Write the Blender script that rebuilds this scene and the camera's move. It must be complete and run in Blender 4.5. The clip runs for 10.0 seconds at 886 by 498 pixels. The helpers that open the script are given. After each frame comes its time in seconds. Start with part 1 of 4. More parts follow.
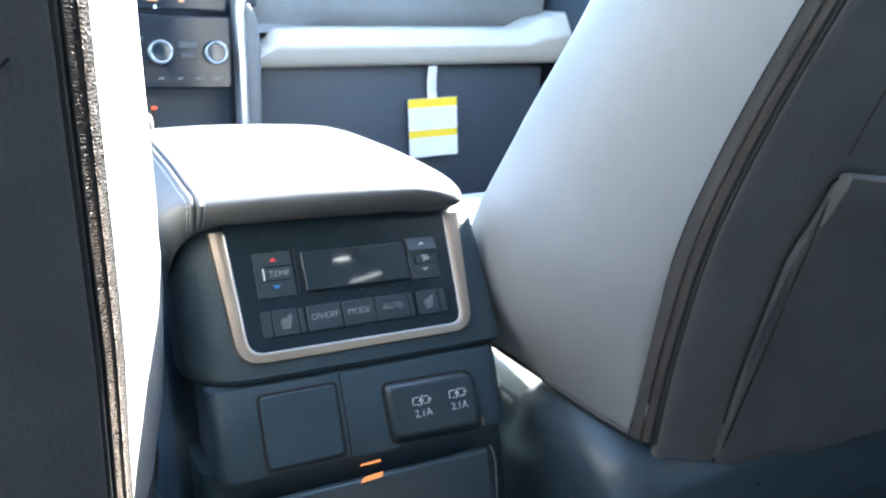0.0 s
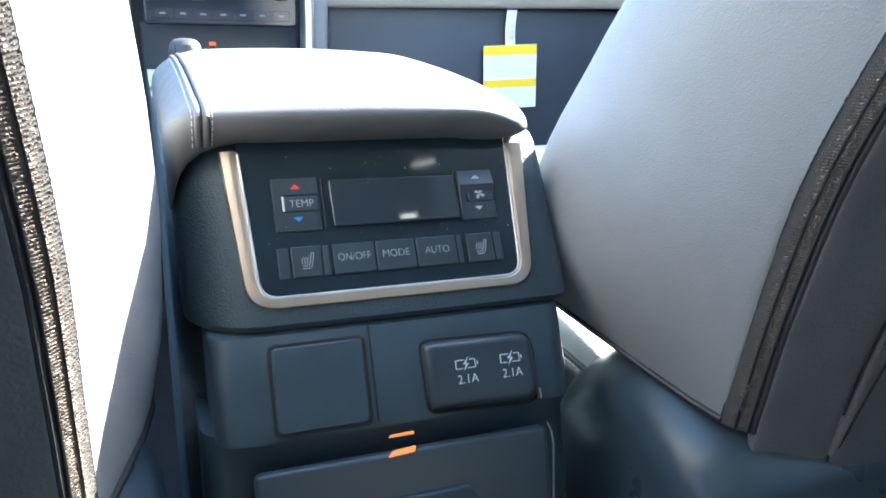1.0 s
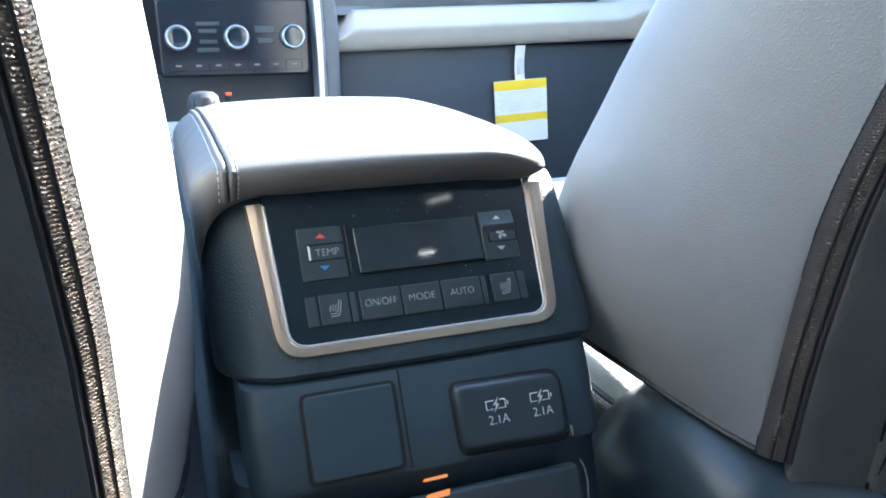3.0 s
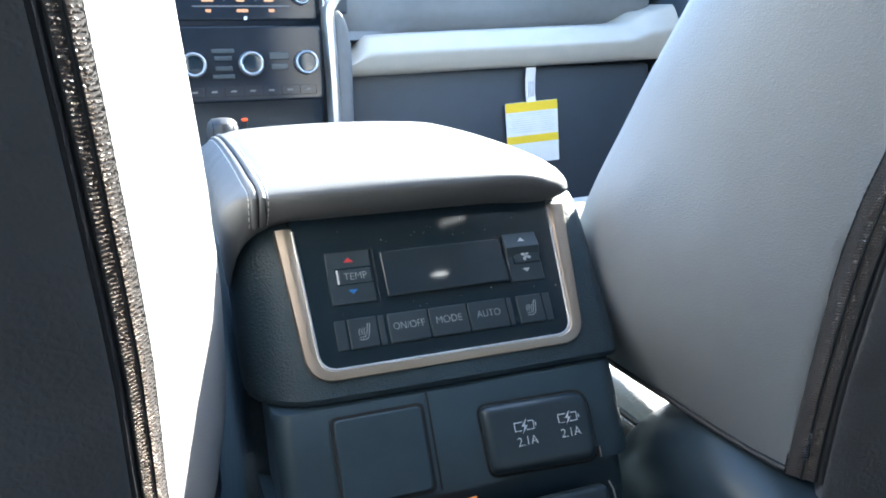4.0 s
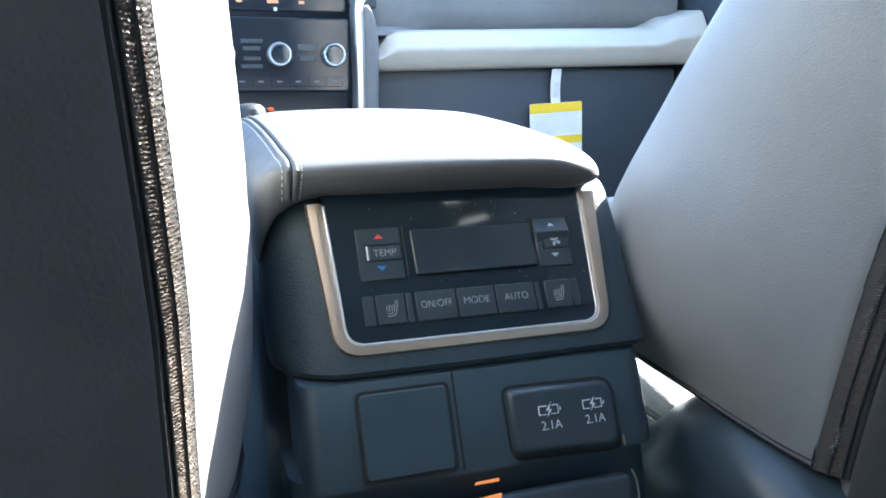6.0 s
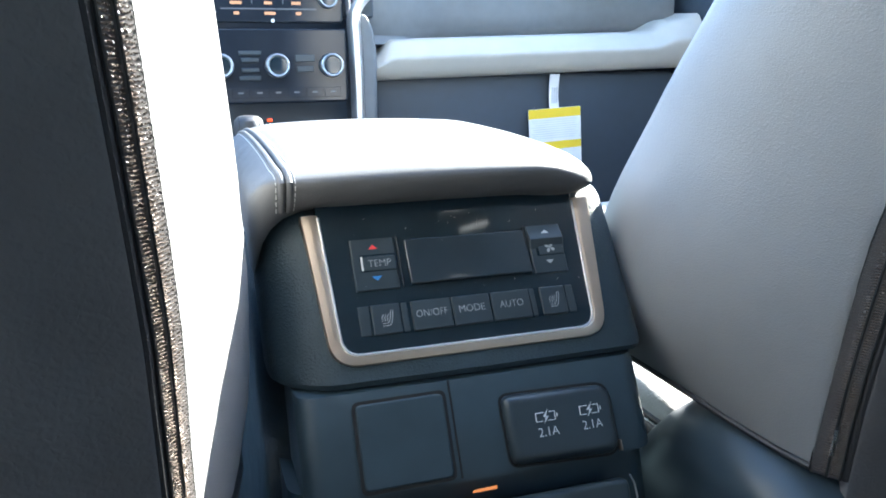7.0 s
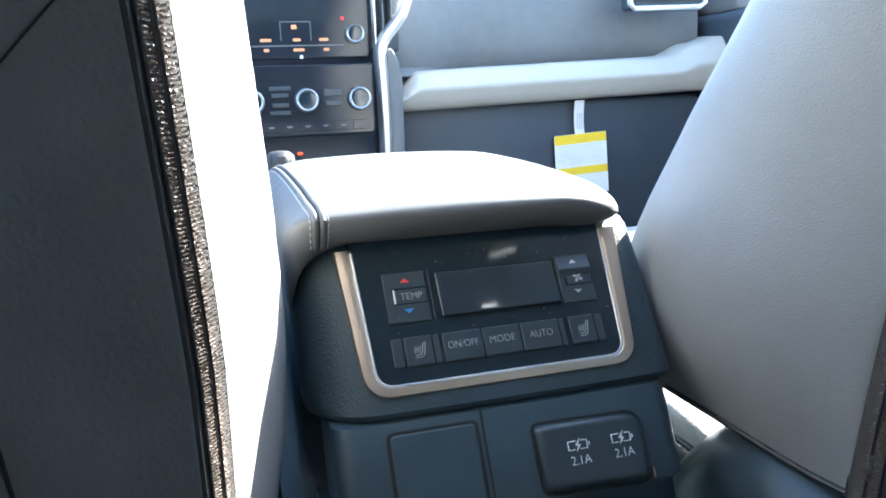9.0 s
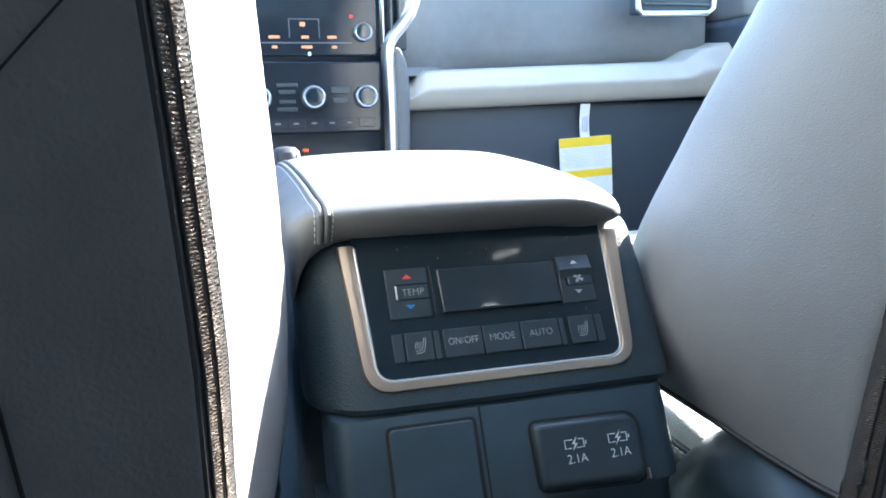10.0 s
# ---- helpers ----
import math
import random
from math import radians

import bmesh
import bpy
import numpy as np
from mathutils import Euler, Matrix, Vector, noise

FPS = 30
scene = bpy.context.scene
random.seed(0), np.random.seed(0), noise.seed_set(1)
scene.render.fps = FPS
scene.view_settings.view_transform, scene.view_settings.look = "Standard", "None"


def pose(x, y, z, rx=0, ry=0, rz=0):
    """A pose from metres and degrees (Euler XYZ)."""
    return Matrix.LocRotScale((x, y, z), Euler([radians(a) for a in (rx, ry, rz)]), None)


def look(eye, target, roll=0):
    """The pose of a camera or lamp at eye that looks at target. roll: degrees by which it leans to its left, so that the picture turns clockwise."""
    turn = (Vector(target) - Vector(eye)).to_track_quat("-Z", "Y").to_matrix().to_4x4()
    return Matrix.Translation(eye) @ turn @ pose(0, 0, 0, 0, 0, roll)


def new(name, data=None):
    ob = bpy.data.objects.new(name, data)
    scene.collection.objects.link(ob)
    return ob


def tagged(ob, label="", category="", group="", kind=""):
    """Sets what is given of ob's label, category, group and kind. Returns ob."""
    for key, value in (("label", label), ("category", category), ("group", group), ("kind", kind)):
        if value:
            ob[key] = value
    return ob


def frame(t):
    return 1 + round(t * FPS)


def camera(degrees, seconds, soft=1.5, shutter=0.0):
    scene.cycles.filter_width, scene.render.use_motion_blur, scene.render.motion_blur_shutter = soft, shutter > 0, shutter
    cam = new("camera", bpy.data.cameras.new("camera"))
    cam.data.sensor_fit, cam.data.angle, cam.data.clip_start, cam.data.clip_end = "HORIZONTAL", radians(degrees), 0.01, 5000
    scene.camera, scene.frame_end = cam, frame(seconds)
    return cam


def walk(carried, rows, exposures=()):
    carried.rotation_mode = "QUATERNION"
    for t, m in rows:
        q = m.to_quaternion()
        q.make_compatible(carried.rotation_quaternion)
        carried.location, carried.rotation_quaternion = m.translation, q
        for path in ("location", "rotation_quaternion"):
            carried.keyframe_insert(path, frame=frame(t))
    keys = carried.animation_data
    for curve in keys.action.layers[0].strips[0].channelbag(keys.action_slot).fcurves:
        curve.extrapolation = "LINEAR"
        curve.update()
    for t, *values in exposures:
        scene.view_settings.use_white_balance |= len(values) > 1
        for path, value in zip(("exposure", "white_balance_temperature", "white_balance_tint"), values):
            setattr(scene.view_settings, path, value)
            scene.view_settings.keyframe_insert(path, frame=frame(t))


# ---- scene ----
from mathutils.bvhtree import BVHTree

# ---- camera and walk ----
cam = camera(60.3, 10.0, soft=1.8, shutter=0.5)
PATH = [
    (0, (-0.16, -0.411, 0.663), (0.735, 1.295, 0.128), 1.7),
    (0.5, (-0.129, -0.377, 0.659), (0.621, 1.361, 0.012), 0.7),
    (1, (-0.115, -0.351, 0.624), (0.588, 1.416, 0.004), 2.3),
    (1.5, (-0.116, -0.354, 0.626), (0.574, 1.435, 0.057), 0.3),
    (2, (-0.119, -0.352, 0.63), (0.551, 1.452, 0.088), -0.4),
    (2.5, (-0.117, -0.352, 0.629), (0.554, 1.45, 0.081), -0.5),
    (4, (-0.13, -0.352, 0.632), (0.527, 1.473, 0.147), -1.4),
    (4.5, (-0.131, -0.356, 0.632), (0.506, 1.482, 0.167), -1.5),
    (5, (-0.133, -0.354, 0.625), (0.496, 1.488, 0.164), -0.3),
    (5.5, (-0.14, -0.351, 0.619), (0.482, 1.491, 0.147), 0.6),
    (7, (-0.134, -0.355, 0.621), (0.479, 1.494, 0.166), -0.7),
    (7.5, (-0.137, -0.357, 0.624), (0.456, 1.501, 0.185), -1.5),
    (8, (-0.135, -0.361, 0.627), (0.441, 1.508, 0.205), -2.0),
    (8.5, (-0.136, -0.363, 0.628), (0.426, 1.514, 0.225), -2.4),
    (9, (-0.137, -0.363, 0.627), (0.41, 1.521, 0.238), -2.3),
    (9.5, (-0.137, -0.365, 0.626), (0.4, 1.524, 0.245), -1.8),
    (10, (-0.138, -0.367, 0.626), (0.402, 1.52, 0.239), -1.0),
]
walk(cam, [(t, look(eye, target, roll)) for t, eye, target, roll in PATH], exposures=[(0, 4.48, 5820, 3), (0.5, 4.48, 5820, 3), (1, 4.50, 5820, 3), (1.5, 4.40, 5820, 3), (2.5, 4.25, 5820, 3), (4.0, 4.09, 5820, 3), (10.0, 4.13, 5820, 3)])

# ---- world, sun, exposure ----
SUN = Vector((0.735, 0.455, 0.53)).normalized()
world = bpy.data.worlds.new("sky")
scene.world = world
world.use_nodes = True
wn = world.node_tree
sky = wn.nodes.new("ShaderNodeTexSky")
sky.sky_type = "NISHITA"
sky.sun_disc = False
sky.sun_elevation = math.asin(SUN.z)
sky.sun_rotation = math.atan2(SUN.x, SUN.y)
wn.nodes["Background"].inputs["Strength"].default_value = 0.085
wn.links.new(sky.outputs[0], wn.nodes["Background"].inputs["Color"])
sun = bpy.data.lights.new("sun", "SUN")
sun.energy = 3.0
sun.angle = radians(0.5)
sun.color = (1.0, 0.91, 0.78)
sun_ob = new("sun", sun)
sun_ob.matrix_world = look(SUN * 20, (0, 0, 0))


# ---- materials ----
def material(name, colour, rough=0.5, metal=0.0, spread=0.12, size=60.0, grain=0.0, grain_size=900.0, coat=0.0, spec=0.5):
    """A procedural surface: colour mottled at two scales, a fine bump and uneven gloss."""
    m = bpy.data.materials.new(name)
    m.use_nodes = True
    nt = m.node_tree
    b = nt.nodes["Principled BSDF"]
    tc = nt.nodes.new("ShaderNodeTexCoord")
    n1 = nt.nodes.new("ShaderNodeTexNoise")
    n1.inputs["Scale"].default_value = size
    n1.inputs["Detail"].default_value = 6
    nt.links.new(tc.outputs["Object"], n1.inputs["Vector"])
    n2 = nt.nodes.new("ShaderNodeTexNoise")
    n2.inputs["Scale"].default_value = size * 0.12
    n2.inputs["Detail"].default_value = 3
    nt.links.new(tc.outputs["Object"], n2.inputs["Vector"])
    add = nt.nodes.new("ShaderNodeMath")
    add.operation = "ADD"
    nt.links.new(n1.outputs["Fac"], add.inputs[0])
    nt.links.new(n2.outputs["Fac"], add.inputs[1])
    ramp = nt.nodes.new("ShaderNodeValToRGB")
    lo = [c * (1 - spread) for c in colour]
    hi = [min(1, c * (1 + spread)) for c in colour]
    ramp.color_ramp.elements[0].position = 0.35
    ramp.color_ramp.elements[0].color = (*lo, 1)
    ramp.color_ramp.elements[1].position = 0.65
    ramp.color_ramp.elements[1].color = (*hi, 1)
    half = nt.nodes.new("ShaderNodeMath")
    half.operation = "MULTIPLY"
    half.inputs[1].default_value = 0.5
    nt.links.new(add.outputs[0], half.inputs[0])
    nt.links.new(half.outputs[0], ramp.inputs[0])
    nt.links.new(ramp.outputs[0], b.inputs["Base Color"])
    mr = nt.nodes.new("ShaderNodeMapRange")
    mr.inputs["From Min"].default_value = 0.3
    mr.inputs["From Max"].default_value = 0.7
    mr.inputs["To Min"].default_value = max(0.02, rough * 0.88)
    mr.inputs["To Max"].default_value = min(1, rough * 1.12)
    nt.links.new(n1.outputs["Fac"], mr.inputs["Value"])
    nt.links.new(mr.outputs[0], b.inputs["Roughness"])
    b.inputs["Metallic"].default_value = metal
    b.inputs["Specular IOR Level"].default_value = spec
    b.inputs["Coat Weight"].default_value = coat
    b.inputs["Coat Roughness"].default_value = 0.04
    if grain:
        g = nt.nodes.new("ShaderNodeTexVoronoi")
        g.feature = "SMOOTH_F1"
        g.inputs["Scale"].default_value = grain_size
        warp = nt.nodes.new("ShaderNodeTexNoise")
        warp.inputs["Scale"].default_value = grain_size * 0.5
        mix = nt.nodes.new("ShaderNodeVectorMath")
        mix.operation = "MULTIPLY_ADD"
        mix.inputs[1].default_value = (2.2 / grain_size,) * 3
        nt.links.new(tc.outputs["Object"], warp.inputs["Vector"])
        nt.links.new(warp.outputs["Color"], mix.inputs[0])
        nt.links.new(tc.outputs["Object"], mix.inputs[2])
        nt.links.new(mix.outputs[0], g.inputs["Vector"])
        height = g.outputs["Distance"]
        bump = nt.nodes.new("ShaderNodeBump")
        bump.inputs["Strength"].default_value = grain
        bump.inputs["Distance"].default_value = 0.0006
        nt.links.new(height, bump.inputs["Height"])
        nt.links.new(bump.outputs[0], b.inputs["Normal"])
    return m


def glowing(name, colour, strength):
    m = bpy.data.materials.new(name)
    m.use_nodes = True
    b = m.node_tree.nodes["Principled BSDF"]
    b.inputs["Base Color"].default_value = (*(c * 0.2 for c in colour), 1)
    b.inputs["Emission Color"].default_value = (*colour, 1)
    b.inputs["Emission Strength"].default_value = strength
    return m


LEATHER = material("light grey leather", (0.30, 0.296, 0.292), 0.45, grain=0.32, grain_size=1150, spread=0.05, size=40)
ARMREST = material("grey armrest leather", (0.125, 0.125, 0.127), 0.58, grain=0.34, grain_size=1500, spec=0.3, spread=0.06, size=50)
IVORY = material("ivory trim leather", (0.44, 0.418, 0.372), 0.5, grain=0.25, grain_size=800, spread=0.05, size=40)
PERFORATED = material("smooth pale leather", (0.38, 0.375, 0.365), 0.5, grain=0.6, grain_size=500, spread=0.06)
BENCH = material("dark grey bench leather", (0.12, 0.115, 0.11), 0.5, grain=0.3, grain_size=700, spread=0.05)
VINYL = material("black seatback vinyl", (0.188, 0.180, 0.184), 0.48, grain=0.55, grain_size=480, spread=0.15, size=30)
BINDING = material("smooth charcoal binding", (0.060, 0.058, 0.060), 0.65, grain=0.3, grain_size=900, spec=0.25)
DARKLEATHER = material("black leather", (0.03, 0.03, 0.032), 0.42, grain=0.4, grain_size=700)
PLASTIC = material("grained black plastic", (0.038, 0.058, 0.071), 0.48, spec=0.4, grain=0.5, grain_size=950, spread=0.12)
SMOOTH = material("smooth black plastic", (0.040, 0.064, 0.081), 0.45, grain=0.06, grain_size=2500, spread=0.15)
SHELL = material("satin black seat shell plastic", (0.056, 0.078, 0.094), 0.30, size=12, spread=0.04)
BUTTON = material("matt black button plastic", (0.036, 0.050, 0.060), 0.32, grain=0.05, grain_size=3000)
GLOSS = material("piano black", (0.013, 0.024, 0.034), 0.06, coat=0.3, spread=0.1)
STACK = material("glossy black stack panel", (0.018, 0.022, 0.030), 0.08, spread=0.1, spec=0.35)
GLASS = material("dark display glass", (0.022, 0.034, 0.045), 0.04, coat=0.3, spread=0.1)
SILVER = material("champagne satin metal trim", (0.58, 0.47, 0.375), 0.36, metal=0.8, spread=0.05, grain=0.05, grain_size=3000)
CHROME = material("satin chrome", (0.88, 0.87, 0.86), 0.42, metal=1.0, spread=0.04)
DASH = material("slate soft dash skin", (0.145, 0.15, 0.155), 0.6, grain=0.3, grain_size=900)
DASHDARK = material("black glovebox plastic", (0.038, 0.050, 0.066), 0.55, grain=0.3, grain_size=900)
TAPE = material("charcoal woven zip tape", (0.100, 0.092, 0.090), 0.36, grain=0.12, grain_size=1800, spread=0.06, size=300)
TEETH = material("charcoal nylon zip teeth", (0.168, 0.136, 0.117), 0.24, spread=0.3, spec=1.0)
EDGETHREAD = material("charcoal thread", (0.05, 0.049, 0.05), 0.5, spread=0.2)
THREAD = material("light grey thread", (0.55, 0.55, 0.54), 0.7)
GREYTHREAD = material("grey thread", (0.30, 0.30, 0.30), 0.7)
SEAM = material("dark seam", (0.02, 0.02, 0.02), 0.8)
KEYINK = material("grey printed ink", (0.46, 0.47, 0.48), 0.6)
KNOB = material("brushed knob metal", (0.46, 0.45, 0.44), 0.4, metal=0.9, spread=0.05)
GEARLEATHER = material("brown grey gear leather", (0.036, 0.034, 0.034), 0.5, grain=0.2, grain_size=900)
INK = material("white printed ink", (0.82, 0.83, 0.84), 0.6)
RED = material("red printed ink", (0.75, 0.06, 0.06), 0.5)
BLUE = material("blue printed ink", (0.05, 0.22, 0.55), 0.5)
PAPER = material("white card", (0.78, 0.78, 0.77), 0.7, spread=0.03)
YELLOW = material("yellow print", (0.85, 0.60, 0.03), 0.6, spread=0.04)
GREYPRINT = material("grey print", (0.64, 0.655, 0.68), 0.7)
CARPET = material("black carpet", (0.025, 0.025, 0.026), 0.95, grain=0.9, grain_size=700)
HEADLINER = material("grey headliner cloth", (0.55, 0.55, 0.54), 0.95, grain=0.4, grain_size=900)
ASPHALT = material("asphalt", (0.07, 0.07, 0.07), 0.9, size=8, spread=0.3, grain=0.5, grain_size=120)
AMBER = glowing("amber reflection glow", (1.0, 0.33, 0.10), 0.05)
ICON = glowing("orange screen icons", (1.0, 0.52, 0.28), 0.05)
ICONWHITE = glowing("pale screen marks", (0.25, 0.29, 0.36), 0.02)
# glow of the added strips that glint in the console's gloss
GLINTDIM = glowing("glint bar glow", (1.0, 0.95, 0.88), 0.38)
GLINTGLOW = glowing("glint strip glow", (1.0, 0.95, 0.88), 0.9)
REDLED = glowing("red lamp", (1.0, 0.04, 0.06), 0.08)
ORANGELED = glowing("orange lamp", (1.0, 0.10, 0.02), 0.10)


def holed(m, pitch, hole):
    """Punches a regular grid of small dark holes into a surface's colour."""
    nt = m.node_tree
    b = nt.nodes["Principled BSDF"]
    tc = nt.nodes.new("ShaderNodeTexCoord")
    v = nt.nodes.new("ShaderNodeTexVoronoi")
    v.inputs["Scale"].default_value = 1 / pitch
    v.inputs["Randomness"].default_value = 0.08
    nt.links.new(tc.outputs["Object"], v.inputs["Vector"])
    lt = nt.nodes.new("ShaderNodeMath")
    lt.operation = "GREATER_THAN"
    lt.inputs[1].default_value = hole
    nt.links.new(v.outputs["Distance"], lt.inputs[0])
    mix = nt.nodes.new("ShaderNodeMixRGB")
    mix.inputs[1].default_value = (0.03, 0.03, 0.03, 1)
    nt.links.new(lt.outputs[0], mix.inputs[0])
    nt.links.new(b.inputs["Base Color"].links[0].from_socket, mix.inputs[2])
    nt.links.new(mix.outputs[0], b.inputs["Base Color"])
    return m


HOLED = holed(material("perforated pale leather", (0.30, 0.30, 0.292), 0.5, grain=0.3, grain_size=500, spread=0.06), 0.0042, 0.42)


def tinted(name, clear):
    """Privacy glass: lets a little light through, with a sheen."""
    m = bpy.data.materials.new(name)
    m.use_nodes = True
    nt = m.node_tree
    nt.nodes.remove(nt.nodes["Principled BSDF"])
    mix = nt.nodes.new("ShaderNodeMixShader")
    mix.inputs[0].default_value = 0.06
    t = nt.nodes.new("ShaderNodeBsdfTransparent")
    t.inputs[0].default_value = (clear, clear * 1.05, clear * 1.05, 1)
    g = nt.nodes.new("ShaderNodeBsdfGlossy")
    g.inputs["Roughness"].default_value = 0.02
    nt.links.new(t.outputs[0], mix.inputs[1])
    nt.links.new(g.outputs[0], mix.inputs[2])
    nt.links.new(mix.outputs[0], nt.nodes["Material Output"].inputs[0])
    return m


PRIVACY = tinted("grey privacy glass", 0.4)


# ---- building helpers ----
def part(name, bm, mat, parent=None, label="", smooth=True):
    """One mesh object from a bmesh, under a thing or a part."""
    bmesh.ops.recalc_face_normals(bm, faces=bm.faces)
    me = bpy.data.meshes.new(name)
    bm.to_mesh(me)
    bm.free()
    if smooth:
        me.shade_smooth()
        me.set_sharp_from_angle(angle=radians(35))
    me.materials.append(mat)
    ob = new(name, me)
    ob.parent = parent
    return tagged(ob, label)


def thing(name, label, category, group="", kind=""):
    return tagged(new(name), label, category, group, kind)


def box(x0, x1, y0, y1, z0, z1, r=0.0, seg=3, m=None):
    """A box between the given planes, its edges rounded by r."""
    bm = bmesh.new()
    bmesh.ops.create_cube(bm, size=1.0)
    for v in bm.verts:
        v.co = Vector((x0 if v.co.x < 0 else x1, y0 if v.co.y < 0 else y1, z0 if v.co.z < 0 else z1))
    if r:
        bmesh.ops.bevel(bm, geom=bm.edges[:], offset=r, segments=seg, affect="EDGES", profile=0.5)
    if m:
        bm.transform(m)
    return bm


def loft(rings, closed=True, caps=True):
    """Joins rings of points by quads."""
    bm = bmesh.new()
    rows = [[bm.verts.new(p) for p in ring] for ring in rings]
    n = len(rows[0])
    for a, b in zip(rows, rows[1:]):
        for i in range(n if closed else n - 1):
            j = (i + 1) % n
            bm.faces.new((a[i], a[j], b[j], b[i]))
    if caps and closed:
        bm.faces.new(rows[0])
        bm.faces.new(rows[-1])
    return bm


def slab(outline, depth, r=0.0, m=None, seg=2):
    """A flat outline in x, y raised by depth along z, its upper rim rounded by r."""
    xs, ys = [p[0] for p in outline], [p[1] for p in outline]
    cx, cy = (max(xs) + min(xs)) / 2, (max(ys) + min(ys)) / 2
    hx, hy = (max(xs) - min(xs)) / 2, (max(ys) - min(ys)) / 2
    steps = [(0.0, 0.0), (0.0, depth)]
    if r:
        steps = [(0.0, 0.0)] + [(r * (1 - math.cos(t)), depth - r + r * math.sin(t)) for t in [math.pi / 2 * k / (seg + 1) for k in range(seg + 2)]] + [(r * 1.25 + 0.00005, depth)]
    bm = loft([[(cx + (x - cx) * (1 - i / hx), cy + (y - cy) * (1 - i / hy), z) for x, y in outline] for i, z in steps])
    if m:
        bm.transform(m)
    return bm


def rounded(corners, r, seg=5):
    """An outline with its corners rounded."""
    out = []
    n = len(corners)
    for i in range(n):
        p, a, b = (Vector(corners[k % n]) for k in (i, i - 1, i + 1))
        ra = r[i] if isinstance(r, (list, tuple)) else r
        u, w = (a - p).normalized(), (b - p).normalized()
        if ra <= 0:
            out.append(tuple(p))
            continue
        for s in range(seg + 1):
            f = s / seg
            q = (p + u * ra) * (1 - f) ** 2 + p * 2 * f * (1 - f) + (p + w * ra) * f * f
            out.append(tuple(q))
    return out


def tube(points, r, sides=8, flat=1.0):
    """A round cord along points."""
    pts = [Vector(p) for p in points]
    rings, a = [], None
    for i, p in enumerate(pts):
        d = (pts[min(i + 1, len(pts) - 1)] - pts[max(i - 1, 0)]).normalized()
        if a is None:
            a = d.cross(Vector((0.13, 0.21, 0.97)))
            if a.length < 0.3:
                a = d.cross(Vector((1, 0, 0)))
        a = (a - d * a.dot(d)).normalized()
        b = d.cross(a)
        rings.append([p + (a * math.cos(t) + b * math.sin(t) * flat) * r for t in [2 * math.pi * k / sides for k in range(sides)]])
    return loft(rings)


def join(parts):
    """Several bmeshes in one."""
    out = bmesh.new()
    for bm in parts:
        me = bpy.data.meshes.new("piece")
        bm.to_mesh(me)
        bm.free()
        out.from_mesh(me)
        bpy.data.meshes.remove(me)
    return out


def studs(rows):
    """Many small blocks in one mesh: each a centre and its three half edges."""
    bm = bmesh.new()
    for c, a, b, n in rows:
        lo = [bm.verts.new(c + a * i + b * j - n) for i, j in ((-1, -1), (1, -1), (1, 1), (-1, 1))]
        hi = [bm.verts.new(c + a * i * 0.6 + b * j * 0.6 + n) for i, j in ((-1, -1), (1, -1), (1, 1), (-1, 1))]
        bm.faces.new(hi)
        for k in range(4):
            bm.faces.new((lo[k], lo[(k + 1) % 4], hi[(k + 1) % 4], hi[k]))
    return bm


def stitches(points, length, gap, r):
    """A row of short threads along a line of points."""
    pts = [Vector(p) for p in points]
    out, want, on = [], 0.0, 0.0
    for a, b in zip(pts, pts[1:]):
        d = (b - a).length
        while want < on + d:
            f = (want - on) / d
            p, u = a.lerp(b, f), (b - a).normalized()
            out.append(tube([p - u * length / 2, p - u * length * 0.3, p + u * length * 0.3, p + u * length / 2], r, 6))
            want += length + gap
        on += d
    return join(out)


def text(name, words, size, width, m, parent, mat=INK, label="", thin=0.00010):
    """Words in the built-in font, centred on m, as a thin mesh."""
    cu = bpy.data.curves.new(name, "FONT")
    cu.body, cu.size, cu.align_x, cu.align_y, cu.extrude = words, size, "CENTER", "CENTER", 0.00005
    cu.offset = -thin
    tmp = bpy.data.objects.new(name, cu)
    scene.collection.objects.link(tmp)
    me = bpy.data.meshes.new_from_object(tmp.evaluated_get(bpy.context.evaluated_depsgraph_get()))
    bpy.data.objects.remove(tmp)
    bpy.data.curves.remove(cu)
    xs = [v.co.x for v in me.vertices]
    me.transform(m @ Matrix.Diagonal((width / (max(xs) - min(xs)), 1, 1, 1)) @ Matrix.Translation((-(max(xs) + min(xs)) / 2, 0, 0)))
    me.materials.clear()
    me.materials.append(mat)
    ob = new(name, me)
    ob.parent = parent
    return tagged(ob, label)


def smoothstep(a, b, x):
    f = min(1, max(0, (x - a) / (b - a)))
    return f * f * (3 - 2 * f)


def table(rows, x):
    """Linear interpolation in rows of (x, value)."""
    return float(np.interp(x, [r[0] for r in rows], [r[1] for r in rows]))


def soft_table(rows, x, w=0.022):
    """The same, with its corners eased over a width of 2 w."""
    return sum(table(rows, x + w * k / 3) for k in range(-3, 4)) / 7


def zs(a, b, n):
    return [a + (b - a) * k / n for k in range(n + 1)]



# ---- the car's shell ----
def wall(name, bm, mat, label, category):
    return tagged(part(name, bm, mat), label, category, kind="structure")


